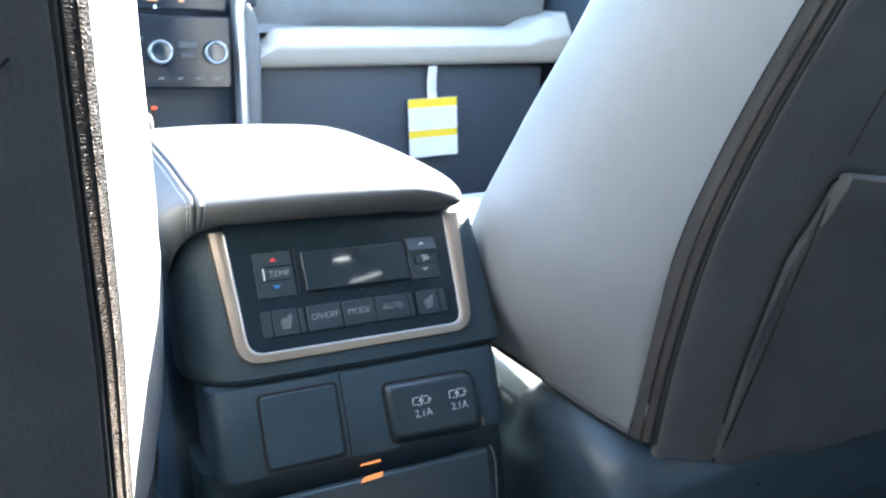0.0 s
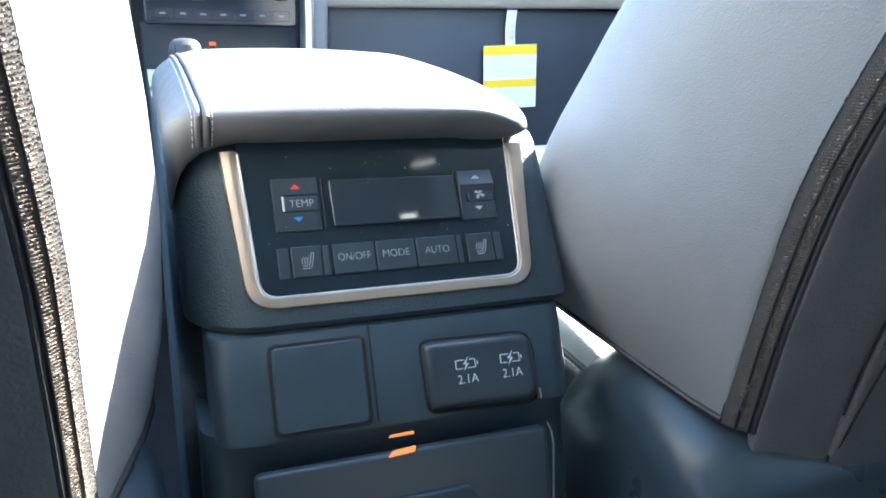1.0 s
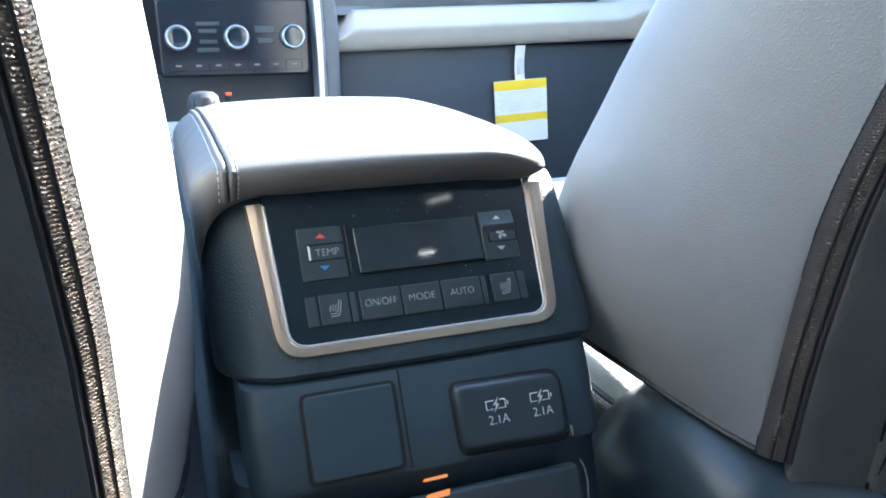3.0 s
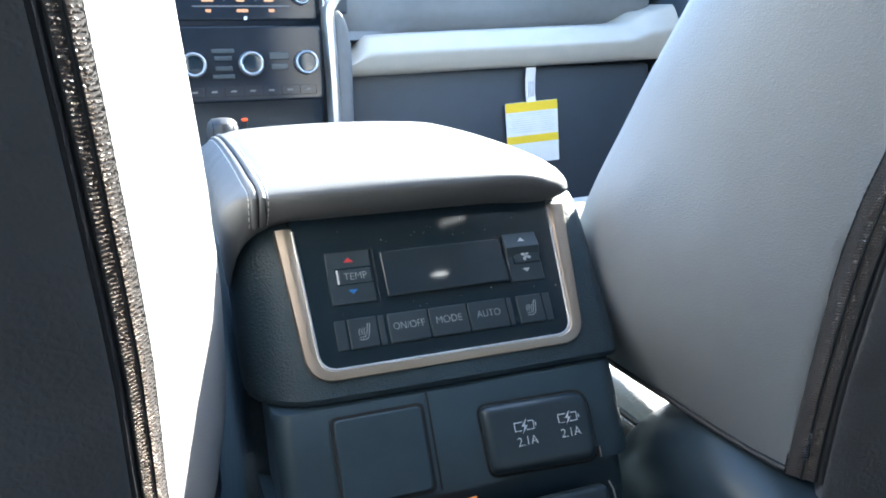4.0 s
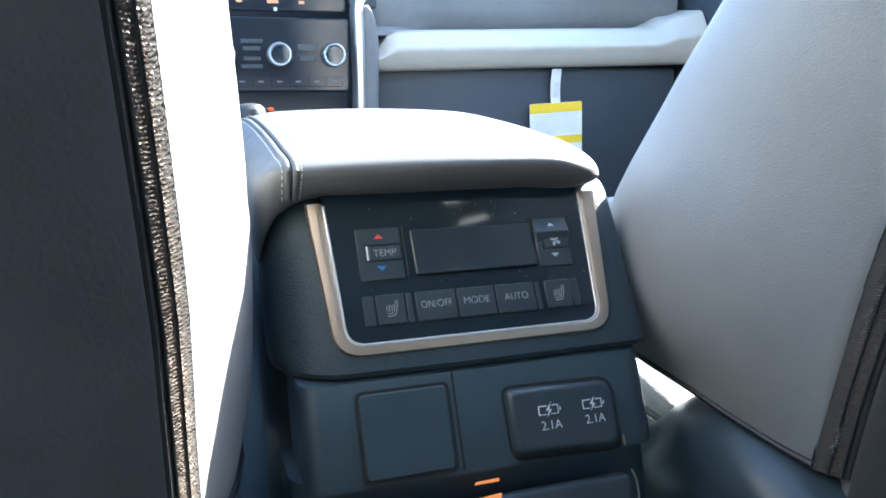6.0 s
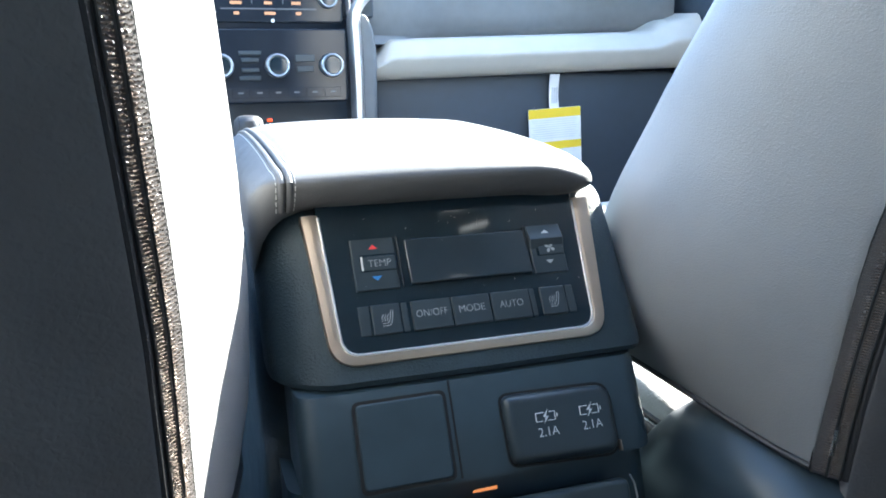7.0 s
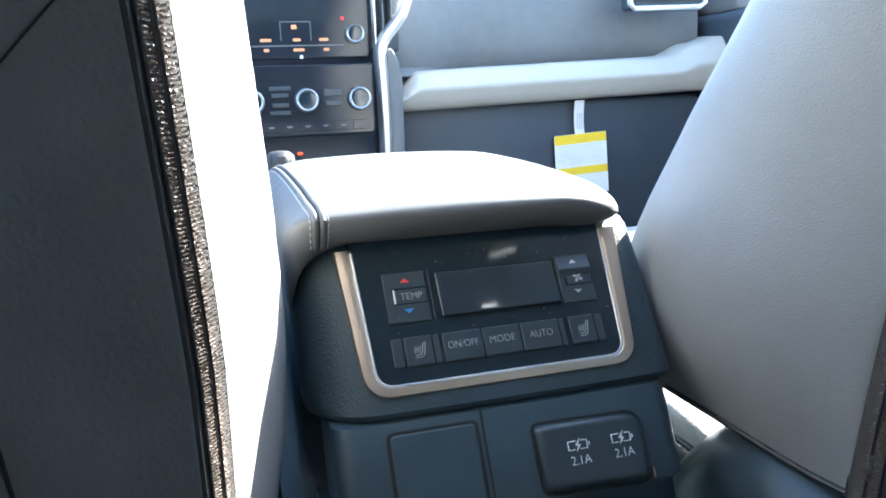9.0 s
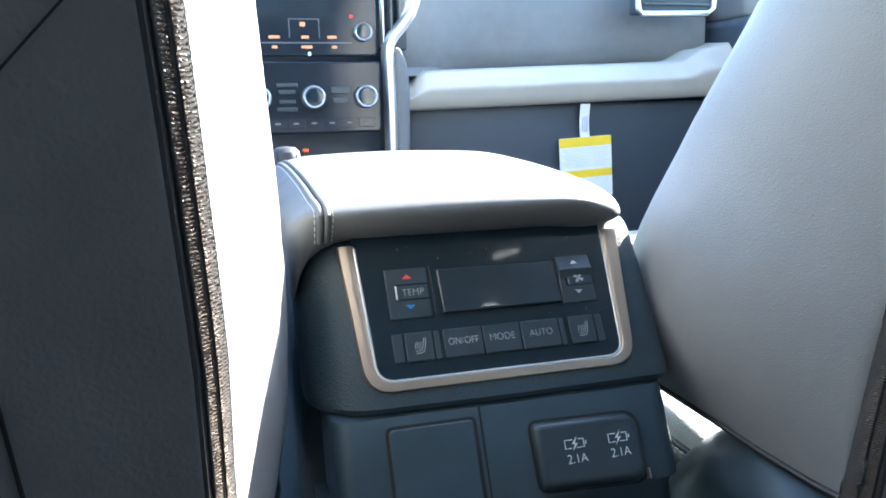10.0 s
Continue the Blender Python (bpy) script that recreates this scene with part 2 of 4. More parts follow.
wall("ground", box(-60, 60, -60, 60, -0.62, -0.55), ASPHALT, "grey asphalt lot under the car", "ground")
wall("floor", box(-0.78, 0.78, -1.3, 1.05, 0.0, 0.05, 0.01), CARPET, "black carpeted car floor", "floor")
# unseen roof: closed wide at the rear to keep light out
wall("ceiling_rear", box(-0.92, 0.92, -1.9, -0.30, 1.34, 1.38, 0.0), HEADLINER, "unseen grey headliner, widened to shut out light over the rear", "ceiling")
# roof opening added to let light fall from above
HOLE = (-0.50, 0.52, -0.22, 0.34)
wall("ceiling", join([box(-0.58, HOLE[0], -0.30, 0.42, 1.34, 1.38), box(HOLE[1], 0.57, -0.30, 0.42, 1.34, 1.38), box(HOLE[0], HOLE[1], -0.30, HOLE[2], 1.34, 1.38), box(HOLE[0], HOLE[1], HOLE[3], 0.42, 1.34, 1.38)]), HEADLINER, "unseen grey headliner with an added opening for light from above", "ceiling")
for name, s in (("wall_left", -1), ("wall_right", 1)):
    a, b = sorted((s * 0.74, s * 0.80))
    wall(name, box(a, b, -1.9, 1.0, 0.0, 0.76, 0.02), DASHDARK, "black door panel with a window above", "door panel")
    c, d = sorted((s * 0.60, s * 0.68))
    wall(name + "_pillar", box(c, d, -0.42, -0.30, 0.74, 1.35, 0.02), HEADLINER, "grey clad pillar between the car windows", "pillar")
# unseen side panes, their tint set to dim the light from behind
wall("window_rear_right", box(0.755, 0.760, -1.88, -0.43, 0.76, 1.34), PRIVACY, "unseen rear side glass, tinted to hold back light", "window")
wall("window_rear_left", box(-0.760, -0.755, -1.88, -0.43, 0.76, 1.34), PRIVACY, "unseen rear side glass, tinted to hold back light", "window")
wall("wall_back", box(-0.8, 0.8, -1.96, -1.88, 0.0, 0.85, 0.02), DASHDARK, "black tailgate panel below the rear window", "panel")
wall("pillar_front_right", box(0.745, 0.80, 0.80, 1.06, 0.755, 1.02, 0.01), DASH, "grey clad foot of the windscreen pillar", "pillar")
# unseen pane, added to dim reflections of the bright rear
wall("window_rear", box(-0.79, 0.79, -1.925, -1.920, 0.85, 1.34), PRIVACY, "unseen tailgate glass, tinted to hold back light", "window")
wall("wall_front", box(-0.8, 0.8, 1.02, 1.08, 0.0, 0.80, 0.0), DASHDARK, "black bulkhead behind the dashboard", "panel")

# unseen bench, its leather made dark to throw less light forward
bench = thing("rear_bench", "unseen rear bench, coloured dark to cut bounced light", "seat")
part("cushion", box(-0.62, 0.62, -1.02, -0.56, 0.22, 0.40, 0.06, 4), BENCH, bench)
part("backrest", box(-0.62, 0.62, -0.1, 0.1, 0.0, 0.62, 0.07, 4, pose(0, -1.08, 0.34, 16)), BENCH, bench)
part("base", box(-0.58, 0.58, -1.0, -0.60, 0.05, 0.24, 0.02), PLASTIC, bench)

# unseen glowing strips, added so that the console's gloss shows glints
for s in (-1, 1):
    lamp = thing("glint_source", "added unseen glow that puts glints on the console's gloss", "lamp", "reading lamps")
    part("body", box(s * 0.375 - 0.08, s * 0.375 + 0.08, -0.650, -0.540, 1.328, 1.3405, 0.005, 2), HEADLINER, lamp)
    part("lens", box(s * 0.335 - 0.015, s * 0.335 + 0.015, -0.574, -0.568, 1.324, 1.329, 0.002, 2), GLINTGLOW, lamp, "added glowing strip for the display glint")
    part("glint_bar", box(-0.040, 0.040, -0.004, 0.004, 1.324, 1.329, 0.002, 2, pose(s * 0.400, -0.622, 0, 0, 0, s * 14)), GLINTDIM, lamp, "added glowing bar for the panel streak")

# ---- centre console ----
PANEL = Matrix(((1, 0, 0, 0), (0, 0.5208, -0.8537, 0), (0, 0.8537, 0.5208, 0.5), (0, 0, 0, 1)))
LOWER = Matrix(((1, 0, 0, 0), (0, 0.4472, -0.8944, -0.028), (0, 0.8944, 0.4472, 0.447), (0, 0, 0, 1)))
console = thing("center_console", "black plastic rear console with climate controls and padded armrest", "console")


def console_ring(z, back, left, right, r, rr=0.012, ahead=0.62):
    """One level of the console's body: its plan, rounded at the two rear corners."""
    out = [(left, ahead, z)]
    for k in range(7):
        a = math.pi / 2 * k / 6
        out.append((left + r - r * math.cos(a), back + r - r * math.sin(a), z))
    out.append(((left + right) / 2, back - 0.001, z))
    for k in range(7):
        a = math.pi / 2 * k / 6
        out.append((right - rr + rr * math.sin(a), back + rr - rr * math.cos(a), z))
    out.append((right, ahead, z))
    return out


LEVELS = [(0.5535, 0.046), (0.5525, 0.039), (0.5485, 0.0325), (0.53, 0.0195), (0.50, 0.001), (0.480, -0.0115), (0.4745, -0.0145), (0.4715, -0.0135), (0.4700, -0.009)]
part("body", loft([console_ring(z, y, -0.1065 + 0.002 * (0.55 - z) / 0.08, 0.0950 + 0.0020 * (0.55 - z) / 0.08, 0.034, ahead=0.37) for z, y in LEVELS]), PLASTIC, console, "grained black plastic bezel body")
LEVELS = [(0.4705, -0.0105), (0.4695, -0.0150), (0.4660, -0.0180), (0.4290, -0.0365), (0.4255, -0.0375), (0.4245, -0.035)]
part("lower_panel", loft([console_ring(z, y, -0.096, 0.0900, 0.010) for z, y in LEVELS]), SMOOTH, console, "smooth black lower panel")
part("base", loft([console_ring(z, y, -0.102, 0.093, 0.012) for z, y in ((0.4235, -0.022), (0.40, -0.030), (0.30, -0.060), (0.05, -0.075))]), SMOOTH, console)
part("side_cheek", loft([console_ring(z, y, -0.1085, 0.0955, 0.024) for z, y in ((0.5345, 0.062), (0.53, 0.055), (0.42, 0.012), (0.30, -0.02), (0.05, -0.05))]), PLASTIC, console)
# unseen block, added to darken the gap beside the passenger's bolster
part("gap_blocker", box(0.088, 0.117, 0.105, 0.60, 0.10, 0.528, 0.012, 3), PLASTIC, console)
DR = Matrix(((1, 0, 0, 0), (0, 0.30, -0.954, -0.0445), (0, 0.954, 0.30, 0.414), (0, 0, 0, 1)))
drawer = part("drawer", slab(rounded([(-0.081, -0.11), (0.069, -0.11), (0.069, 0.0), (-0.081, 0.0)], 0.004), 0.006, 0.002, DR @ pose(0, 0, -0.005)), SHELL, console, "shiny black pull-out bin front")
part("handle", slab(rounded([(-0.03, -0.035), (0.03, -0.035), (0.024, -0.022), (-0.024, -0.022)], 0.004), 0.004, 0.0015, DR), SMOOTH, drawer)
part("edge_strip", tube([(0.0690, -0.0455, 0.4165), (0.0712, -0.0465, 0.4120), (0.0722, -0.0485, 0.4050), (0.0718, -0.0510, 0.3950), (0.0710, -0.0560, 0.375)], 0.0005, 6), CHROME, drawer)
# two glowing strips imitate an orange reflection at the glossy bin front
part("amber_reflection", slab(rounded([(-0.0180, -0.0026), (-0.0040, -0.0018), (-0.0030, 0.0012), (-0.0150, 0.0004)], 0.0008), 0.0008, 0.0002, Matrix.Translation((0, -0.0445, 0.4145)) @ pose(0, 0, 0, 60)), AMBER, console, "glowing strip standing in for an orange reflection")
part("amber_reflection", slab(rounded([(-0.0160, 0.0), (-0.0030, 0.0), (-0.0030, 0.0015), (-0.0150, 0.0012)], 0.0005), 0.0008, 0.0002, Matrix.Translation((0, -0.0402, 0.4198)) @ pose(0, 0, 0, 70)), AMBER, console)

# glossy control panel
part("control_panel", slab(rounded([(-0.0712, -0.0165), (0.0670, -0.0165), (0.0705, 0.0640), (-0.0755, 0.0640)], [0.008, 0.008, 0, 0]), 0.003, 0.0014, PANEL @ pose(0, 0, -0.0018), 5), GLOSS, console, "glossy piano black control panel")


def trim_frame():
    """The U-shaped metal frame: a raised, chamfered band round three sides of the panel."""
    out = rounded([(-0.0832, 0.0575), (-0.0765, -0.0218), (0.0730, -0.0218), (0.0808, 0.0575)], [0, 0.014, 0.014, 0], 8)
    inn = rounded([(-0.0735, 0.0575), (-0.0695, -0.0158), (0.0652, -0.0158), (0.0690, 0.0575)], [0, 0.009, 0.009, 0], 8)
    rings = []
    for (ox, oy), (ix, iy) in zip(out, inn):
        o, i = Vector((ox, oy, 0)), Vector((ix, iy, 0))
        up = Vector((0, 0, 1))
        rings.append([PANEL @ p for p in (o - up * 0.004, o + up * 0.0004, o.lerp(i, 0.07) + up * 0.0013, o.lerp(i, 0.40) + up * 0.0019, o.lerp(i, 0.70) + up * 0.0021, o.lerp(i, 0.74) + up * 0.0019, i + up * 0.0006, i - up * 0.004)])
    return loft(rings)


trim = part("trim_frame", trim_frame(), SILVER, console, "champagne satin metal trim frame")
# brighter metal cord in place of the highlight on the inner chamfer
inner_edge = rounded([(-0.0742, 0.0560), (-0.0705, -0.0166), (0.0660, -0.0166), (0.0698, 0.0560)], [0, 0.0095, 0.0095, 0], 8)
part("inner_edge", tube([PANEL @ Vector((x, y, 0.0014)) for x, y in inner_edge], 0.0007, 8), CHROME, trim, "bright edge standing in for the chamfer's highlight")


def rect(x0, x1, y0, y1, r=0.001):
    return rounded([(x0, y0), (x1, y0), (x1, y1), (x0, y1)], r, 3)


# display tipped to catch the added glow near its lower edge
TIP = -4.1
part("display", slab(rect(-0.0315, 0.0365, 0.0160, 0.0410), 0.0012, 0.0010, PANEL @ pose(0, 0.0285, 0.0016, TIP) @ pose(0, -0.0285, 0), 5), GLASS, console, "blank dark display glass")
for x in (-0.0355, 0.0358):
    part("display_edge", slab(rect(x, x + 0.0006, 0.0150, 0.0430, 0.0002), 0.0012, 0.0002, PANEL @ pose(0, 0, 0.0011)), GLOSS, console)


def rocker(name, x0, x1, label, tilt=0.0):
    """A rocker button: a block with a thin bevel, its upper half tipped back, and a sunken notch for the legend."""
    ys = [0.0150, 0.0154, 0.0245, 0.0290, 0.0336, 0.0342, 0.0424, 0.0428]
    hs = [0.0008, 0.0020, 0.0023, 0.0023, 0.0023 + tilt, 0.0023 + tilt, 0.0021, 0.0008]
    rings = []
    for y, h in zip(ys, hs):
        rings.append([PANEL @ Vector(p) for p in ((x0, y, 0), (x0, y, h - 0.0005), (x0 + 0.0005, y, h), (x1 - 0.0005, y, h), (x1, y, h - 0.0005), (x1, y, 0))])
    ob = part(name, loft(rings), BUTTON, console, label, smooth=False)
    w = x1 - x0
    part("notch", slab(rect(x0 + w * 0.17, x1 - w * 0.02, 0.0248, 0.0338, 0.0006), 0.0004, 0.0, PANEL @ pose(0, 0, 0.0021)), GLOSS, ob)
    part("insert", slab(rect(x0 + w * 0.24, x1 - w * 0.03, 0.0252, 0.0328, 0.0008), 0.0008, 0.0006, PANEL @ pose(0, 0, 0.0021)), BUTTON, ob)
    return ob


def triangle(name, x, y, w, h, z, mat, parent):
    part(name, slab([(x - w / 2, y), (x + w / 2, y), (x, y + h)], 0.0001, 0, PANEL @ pose(0, 0, z)), mat, parent)


temp = rocker("temperature_button", -0.0600, -0.0370, "black rocker button marked TEMP")
text("legend", "TEMP", 0.0054, 0.0118, PANEL @ pose(-0.0462, 0.0288, 0.00295), temp, KEYINK)
triangle("up_arrow", -0.0485, 0.0367, 0.0052, 0.0024, 0.00235, RED, temp)
triangle("down_arrow", -0.0485, 0.0222, 0.0052, -0.0024, 0.00245, BLUE, temp)
# chrome sliver imitates a glint on the notch's left wall
part("glint_edge", slab(rect(-0.0557, -0.0547, 0.0254, 0.0330, 0.0003), 0.0006, 0.0002, PANEL @ pose(0, 0, 0.0023)), CHROME, temp)
fan = rocker("fan_button", 0.0380, 0.0580, "black rocker button marked with a fan", 0.0022)
triangle("down_arrow", 0.0480, 0.0222, 0.0046, -0.0022, 0.00245, KEYINK, fan)
triangle("up_arrow", 0.0480, 0.0372, 0.0046, 0.0020, 0.0036, GREYPRINT, fan)
blades = []
for k in range(4):
    a = k * math.pi / 2 + 0.5
    blades.append(slab([(0.0, 0.0), (0.0021 * math.cos(a), 0.0021 * math.sin(a)), (0.0030 * math.cos(a + 0.35), 0.0030 * math.sin(a + 0.35)), (0.0030 * math.cos(a + 0.8), 0.0030 * math.sin(a + 0.8)), (0.0016 * math.cos(a + 1.0), 0.0016 * math.sin(a + 1.0))], 0.0001, 0, PANEL @ pose(0.0493, 0.0290, 0.00295)))
part("fan_symbol", join(blades), KEYINK, fan)


def key(name, x0, x1, label, words="", width=0.01, deep=0.0016):
    ob = part(name, slab(rect(x0 + 0.00025, x1 - 0.00025, -0.0078, 0.0074, 0.0006), deep, 0.0005, PANEL @ pose(0, 0, 0.0006)), BUTTON, console, label)
    if words:
        text("legend", words, 0.0054, width, PANEL @ pose((x0 + x1) / 2, 0.0004, 0.00065 + deep), ob, KEYINK)
    return ob


def heat_symbol(x, parent):
    """A seat outline with three wavy heat lines."""
    m = PANEL @ pose(x, 0.0, 0.0023)
    seat_line = [(0.0034, 0.0040), (0.0036, 0.0036), (0.0026, -0.0012), (0.0020, -0.0030), (0.0008, -0.0037), (-0.0024, -0.0038)]
    inner_line = [(0.0028, 0.0040), (0.0024, 0.0036), (0.0014, -0.0010), (0.0006, -0.0024), (-0.0024, -0.0026)]
    bits = [tube([m @ Vector((px, py, 0)) for px, py in line], 0.00019, 6) for line in (seat_line, inner_line)]
    for k in range(3):
        bits.append(tube([m @ Vector((-0.0026 + 0.0013 * k + 0.00035 * math.sin(j * 1.3) + 0.0001 * j, -0.0014 + 0.0005 * j, 0)) for j in range(8)], 0.00016, 6))
    part("heat_symbol", join(bits), KEYINK, parent)


key("blank_key", -0.0610, -0.0548, "narrow blank black key", deep=0.0009)
heat_symbol(-0.0468, key("seat_heat_button", -0.0543, -0.0393, "black button with a heated seat symbol"))
key("blank_key", -0.0388, -0.0352, "narrow blank black key", deep=0.0009)
key("power_button", -0.0338, -0.0123, "black button marked ON/OFF", "ON/OFF", 0.0165)
key("mode_button", -0.0118, 0.0092, "black button marked MODE", "MODE", 0.0140)
key("auto_button", 0.0098, 0.0318, "black button marked AUTO", "AUTO", 0.0132)
key("blank_key", 0.0322, 0.0354, "narrow blank black key", deep=0.0009)
heat_symbol(0.0452, key("seat_heat_button", 0.0378, 0.0528, "black button with a heated seat symbol"))
key("blank_key", 0.0534, 0.0582, "narrow blank black key", deep=0.0009)

rng = random.Random(11)
specks = []
for k in range(46):
    r = rng.uniform(0.00008, 0.00022)
    c = PANEL @ Vector((rng.uniform(-0.066, 0.066), rng.choice((rng.uniform(0.045, 0.056), rng.uniform(0.017, 0.040), rng.uniform(0.009, 0.014))), 0.0022))
    specks.append((c, PANEL.to_3x3() @ Vector((r, 0, 0)), PANEL.to_3x3() @ Vector((0, r * rng.uniform(0.5, 1.0), 0)), PANEL.to_3x3() @ Vector((0, 0, 0.00005))))
tagged(part("dust", studs(specks), KEYINK, console), kind="stuff")

# lower panel: blank cover and USB cover
part("cover_gap", slab(rect(-0.0701, -0.0227, -0.0221, 0.0215, 0.0036), 0.0007, 0.0, LOWER @ pose(0, 0, 0.0001)), SEAM, console)
part("blank_cover", slab(rect(-0.0685, -0.0243, -0.0205, 0.0199, 0.0028), 0.0014, 0.0009, LOWER @ pose(0, 0, 0.0002)), SMOOTH, console, "plain square black blanking cover")
part("panel_joint", slab(rect(-0.0208, -0.0198, -0.022, 0.026, 0.0002), 0.0005, 0, LOWER @ pose(0, 0, 0.0001)), SEAM, console)
part("usb_gap", slab(rounded([(0.0048, -0.0218), (0.0676, -0.0246), (0.0672, 0.0140), (0.0040, 0.0154)], [0.006, 0.009, 0.010, 0.006]), 0.0006, 0.0, LOWER), SEAM, console)
usb = part("usb_cover", slab(rounded([(0.0060, -0.0205), (0.0665, -0.0232), (0.0660, 0.0125), (0.0052, 0.0140)], [0.005, 0.008, 0.009, 0.005]), 0.0062, 0.0052, LOWER @ pose(0, 0, -0.0003), 7), BUTTON, console, "raised black cover of two USB charging ports")
for x in (0.0264, 0.0511):
    m = LOWER @ pose(x, -0.0008, 0.0060)
    text("rating", "2.1A", 0.0064, 0.0112, m @ pose(0.0004, -0.0062, 0), usb, INK, "", 0.00006)
    frame_bits = []
    for pts in ([(-0.0012, 0.0036), (-0.0055, 0.0036), (-0.0055, -0.0006), (-0.0020, -0.0006)], [(0.0020, 0.0036), (0.0050, 0.0036), (0.0050, -0.0006), (0.0008, -0.0006)], [(0.0062, 0.0024), (0.0062, 0.0006)]):
        frame_bits.append(tube([m @ Vector((px, py, 0.0001)) for px, py in pts], 0.00046, 6, 0.6))
    frame_bits.append(slab([(0.0016, 0.0052), (-0.0018, 0.0013), (0.0000, 0.0013), (-0.0016, -0.0022), (0.0018, 0.0017), (0.0001, 0.0017)], 0.0001, 0, m))
    part("battery_symbol", join(frame_bits), INK, usb)
part("usb_latch", slab(rect(0.0664, 0.0672, -0.0225, -0.0170, 0.0003), 0.0040, 0.0003, LOWER), SILVER, usb)

# armrest lid: a pillow on a rounded plan, with a curled rear nose and a deeper left flank
LID_L, LID_R, LID_B, LID_F = -0.1075, 0.0875, 0.0140, 0.36
LID_C = Vector(((LID_L + LID_R) / 2, (LID_B + LID_F) / 2))
lid_plan = []
plan = rounded([(LID_L, LID_F), (LID_L, LID_B), (LID_R, LID_B), (LID_R, LID_F)], [0.02, 0.034, 0.034, 0.02], 12)
for (ax, ay), (bx, by) in zip(plan, plan[1:] + plan[:1]):
    n = max(1, int(math.hypot(bx - ax, by - ay) / 0.008))
    lid_plan += [(ax + (bx - ax) * k / n, ay + (by - ay) * k / n) for k in range(n)]


def lid_crown(x, y):
    """The top's height: a long crown, highest a little ahead of the middle of the near half."""
    along = 0.014 * ((y - 0.20) / 0.16) ** 2 if y > 0.20 else 0.0085 * ((0.20 - y) / 0.186) ** 2
    return 0.5860 - along - 0.004 * ((x + 0.01) / 0.095) ** 2


def lid_rim(x, y):
    """Height of the widest line and of the lower edge, at a point of the plan's outline."""
    left = smoothstep(-0.0915, -0.1068, x) * smoothstep(0.014, 0.045, y)
    right = smoothstep(0.045, 0.087, x)
    front = smoothstep(0.28, 0.36, y)
    return 0.5685 - 0.012 * left - 0.0100 * right - 0.010 * front, 0.5520 - 0.034 * left - 0.0030 * right - 0.010 * front


def lid_inset(x, y, i):
    hx, hy = (LID_R - LID_L) / 2, (LID_F - LID_B) / 2
    return LID_C.x + (x - LID_C.x) * (1 - i / hx), LID_C.y + (y - LID_C.y) * (1 - i / hy)


rings = []
for inset, f in ((0.034, 0.0), (0.024, 0.0), (0.0165, 0.09), (0.0105, 0.23), (0.0058, 0.43), (0.0026, 0.64), (0.0007, 0.83), (0.0, 1.0)):
    ring = []
    for x, y in lid_plan:
        rim, low = lid_rim(x, y)
        tuck = 1 - 0.96 * smoothstep(-0.085, -0.105, x)
        ring.append((*lid_inset(x, y, inset * tuck), low + (rim - low) * f))
    rings.append(ring)
for u in (0.012, 0.04, 0.085, 0.15, 0.23, 0.33, 0.45, 0.58, 0.72, 0.86, 1.0):
    ring = []
    for x, y in lid_plan:
        rear = smoothstep(0.09, 0.02, y)
        R = 0.025 + 0.003 * rear + 0.014 * smoothstep(-0.070, -0.1075, x)
        px, py = lid_inset(x, y, u * R)
        rim = lid_rim(x, y)[0]
        ring.append((px, py, rim + (lid_crown(px, py) - rim) * (1 - (1 - u) ** 2.1) ** (1 / 2.1)))
    rings.append(ring)
for i in (0.036, 0.050, 0.065, 0.080, 0.090, 0.09742):
    rings.append([(px, py, lid_crown(px, py)) for px, py in (lid_inset(x, y, i) for x, y in lid_plan)])
lid_mesh = loft(rings, caps=False)
skin = BVHTree.FromBMesh(lid_mesh)
lid = part("armrest_lid", lid_mesh, ARMREST, console, "padded grey leather armrest lid")


def lid_line(x, off=0.0):
    """A line over the lid's skin at the given distance across it: along the top, then down the rear."""
    pts = []
    for y in zs(0.315, 0.085, 34):
        p, n, i, d = skin.ray_cast(Vector((x, y, 0.7)), Vector((0, 0, -1)))
        pts.append(p + (n if n.z > 0 else -n) * off)
    hub = Vector((x, 0.078, 0.5545))
    for a in zs(88, -1, 44):
        way = Vector((0, -math.cos(radians(a)), math.sin(radians(a))))
        p, n, i, d = skin.ray_cast(hub, way)
        if p:
            pts.append(p + (n if n.dot(way) > 0 else -n) * off)
    return pts


part("seam", tube(lid_line(-0.0905, 0.0001), 0.0005, 6), SEAM, lid)
for x in (-0.0950, -0.0860):
    part("stitching", stitches(lid_line(x, 0.0003), 0.0026, 0.0014, 0.00030), THREAD, lid, "light grey stitching")
for x in (-0.0924, -0.0886):
    part("seam_roll", tube(lid_line(x, -0.0007), 0.0016, 10), ARMREST, lid)
part("hinge_rail", box(-0.072, 0.062, 0.048, 0.30, 0.5460, 0.5530, 0.002), SMOOTH, console)

# ---- seats ----
ZIP_Y = [(0.20, -0.07), (0.43, -0.092), (0.48, -0.098), (0.55, -0.112), (0.59, -0.126), (0.634, -0.145), (0.683, -0.170), (0.80, -0.232), (1.10, -0.390)]
DEEP = [(0.40, 0.78), (0.432, 0.84), (0.47, 0.97), (0.52, 1.03), (0.55, 1.0), (0.60, 0.93), (0.664, 0.82), (0.75, 0.74), (1.10, 0.62)]
BULGE = [(0.40, 0.10), (0.432, 0.25), (0.47, 0.60), (0.52, 0.94), (0.56, 1.05), (0.60, 0.99), (0.65, 0.88), (0.68, 0.82), (0.75, 0.74), (1.10, 0.5)]
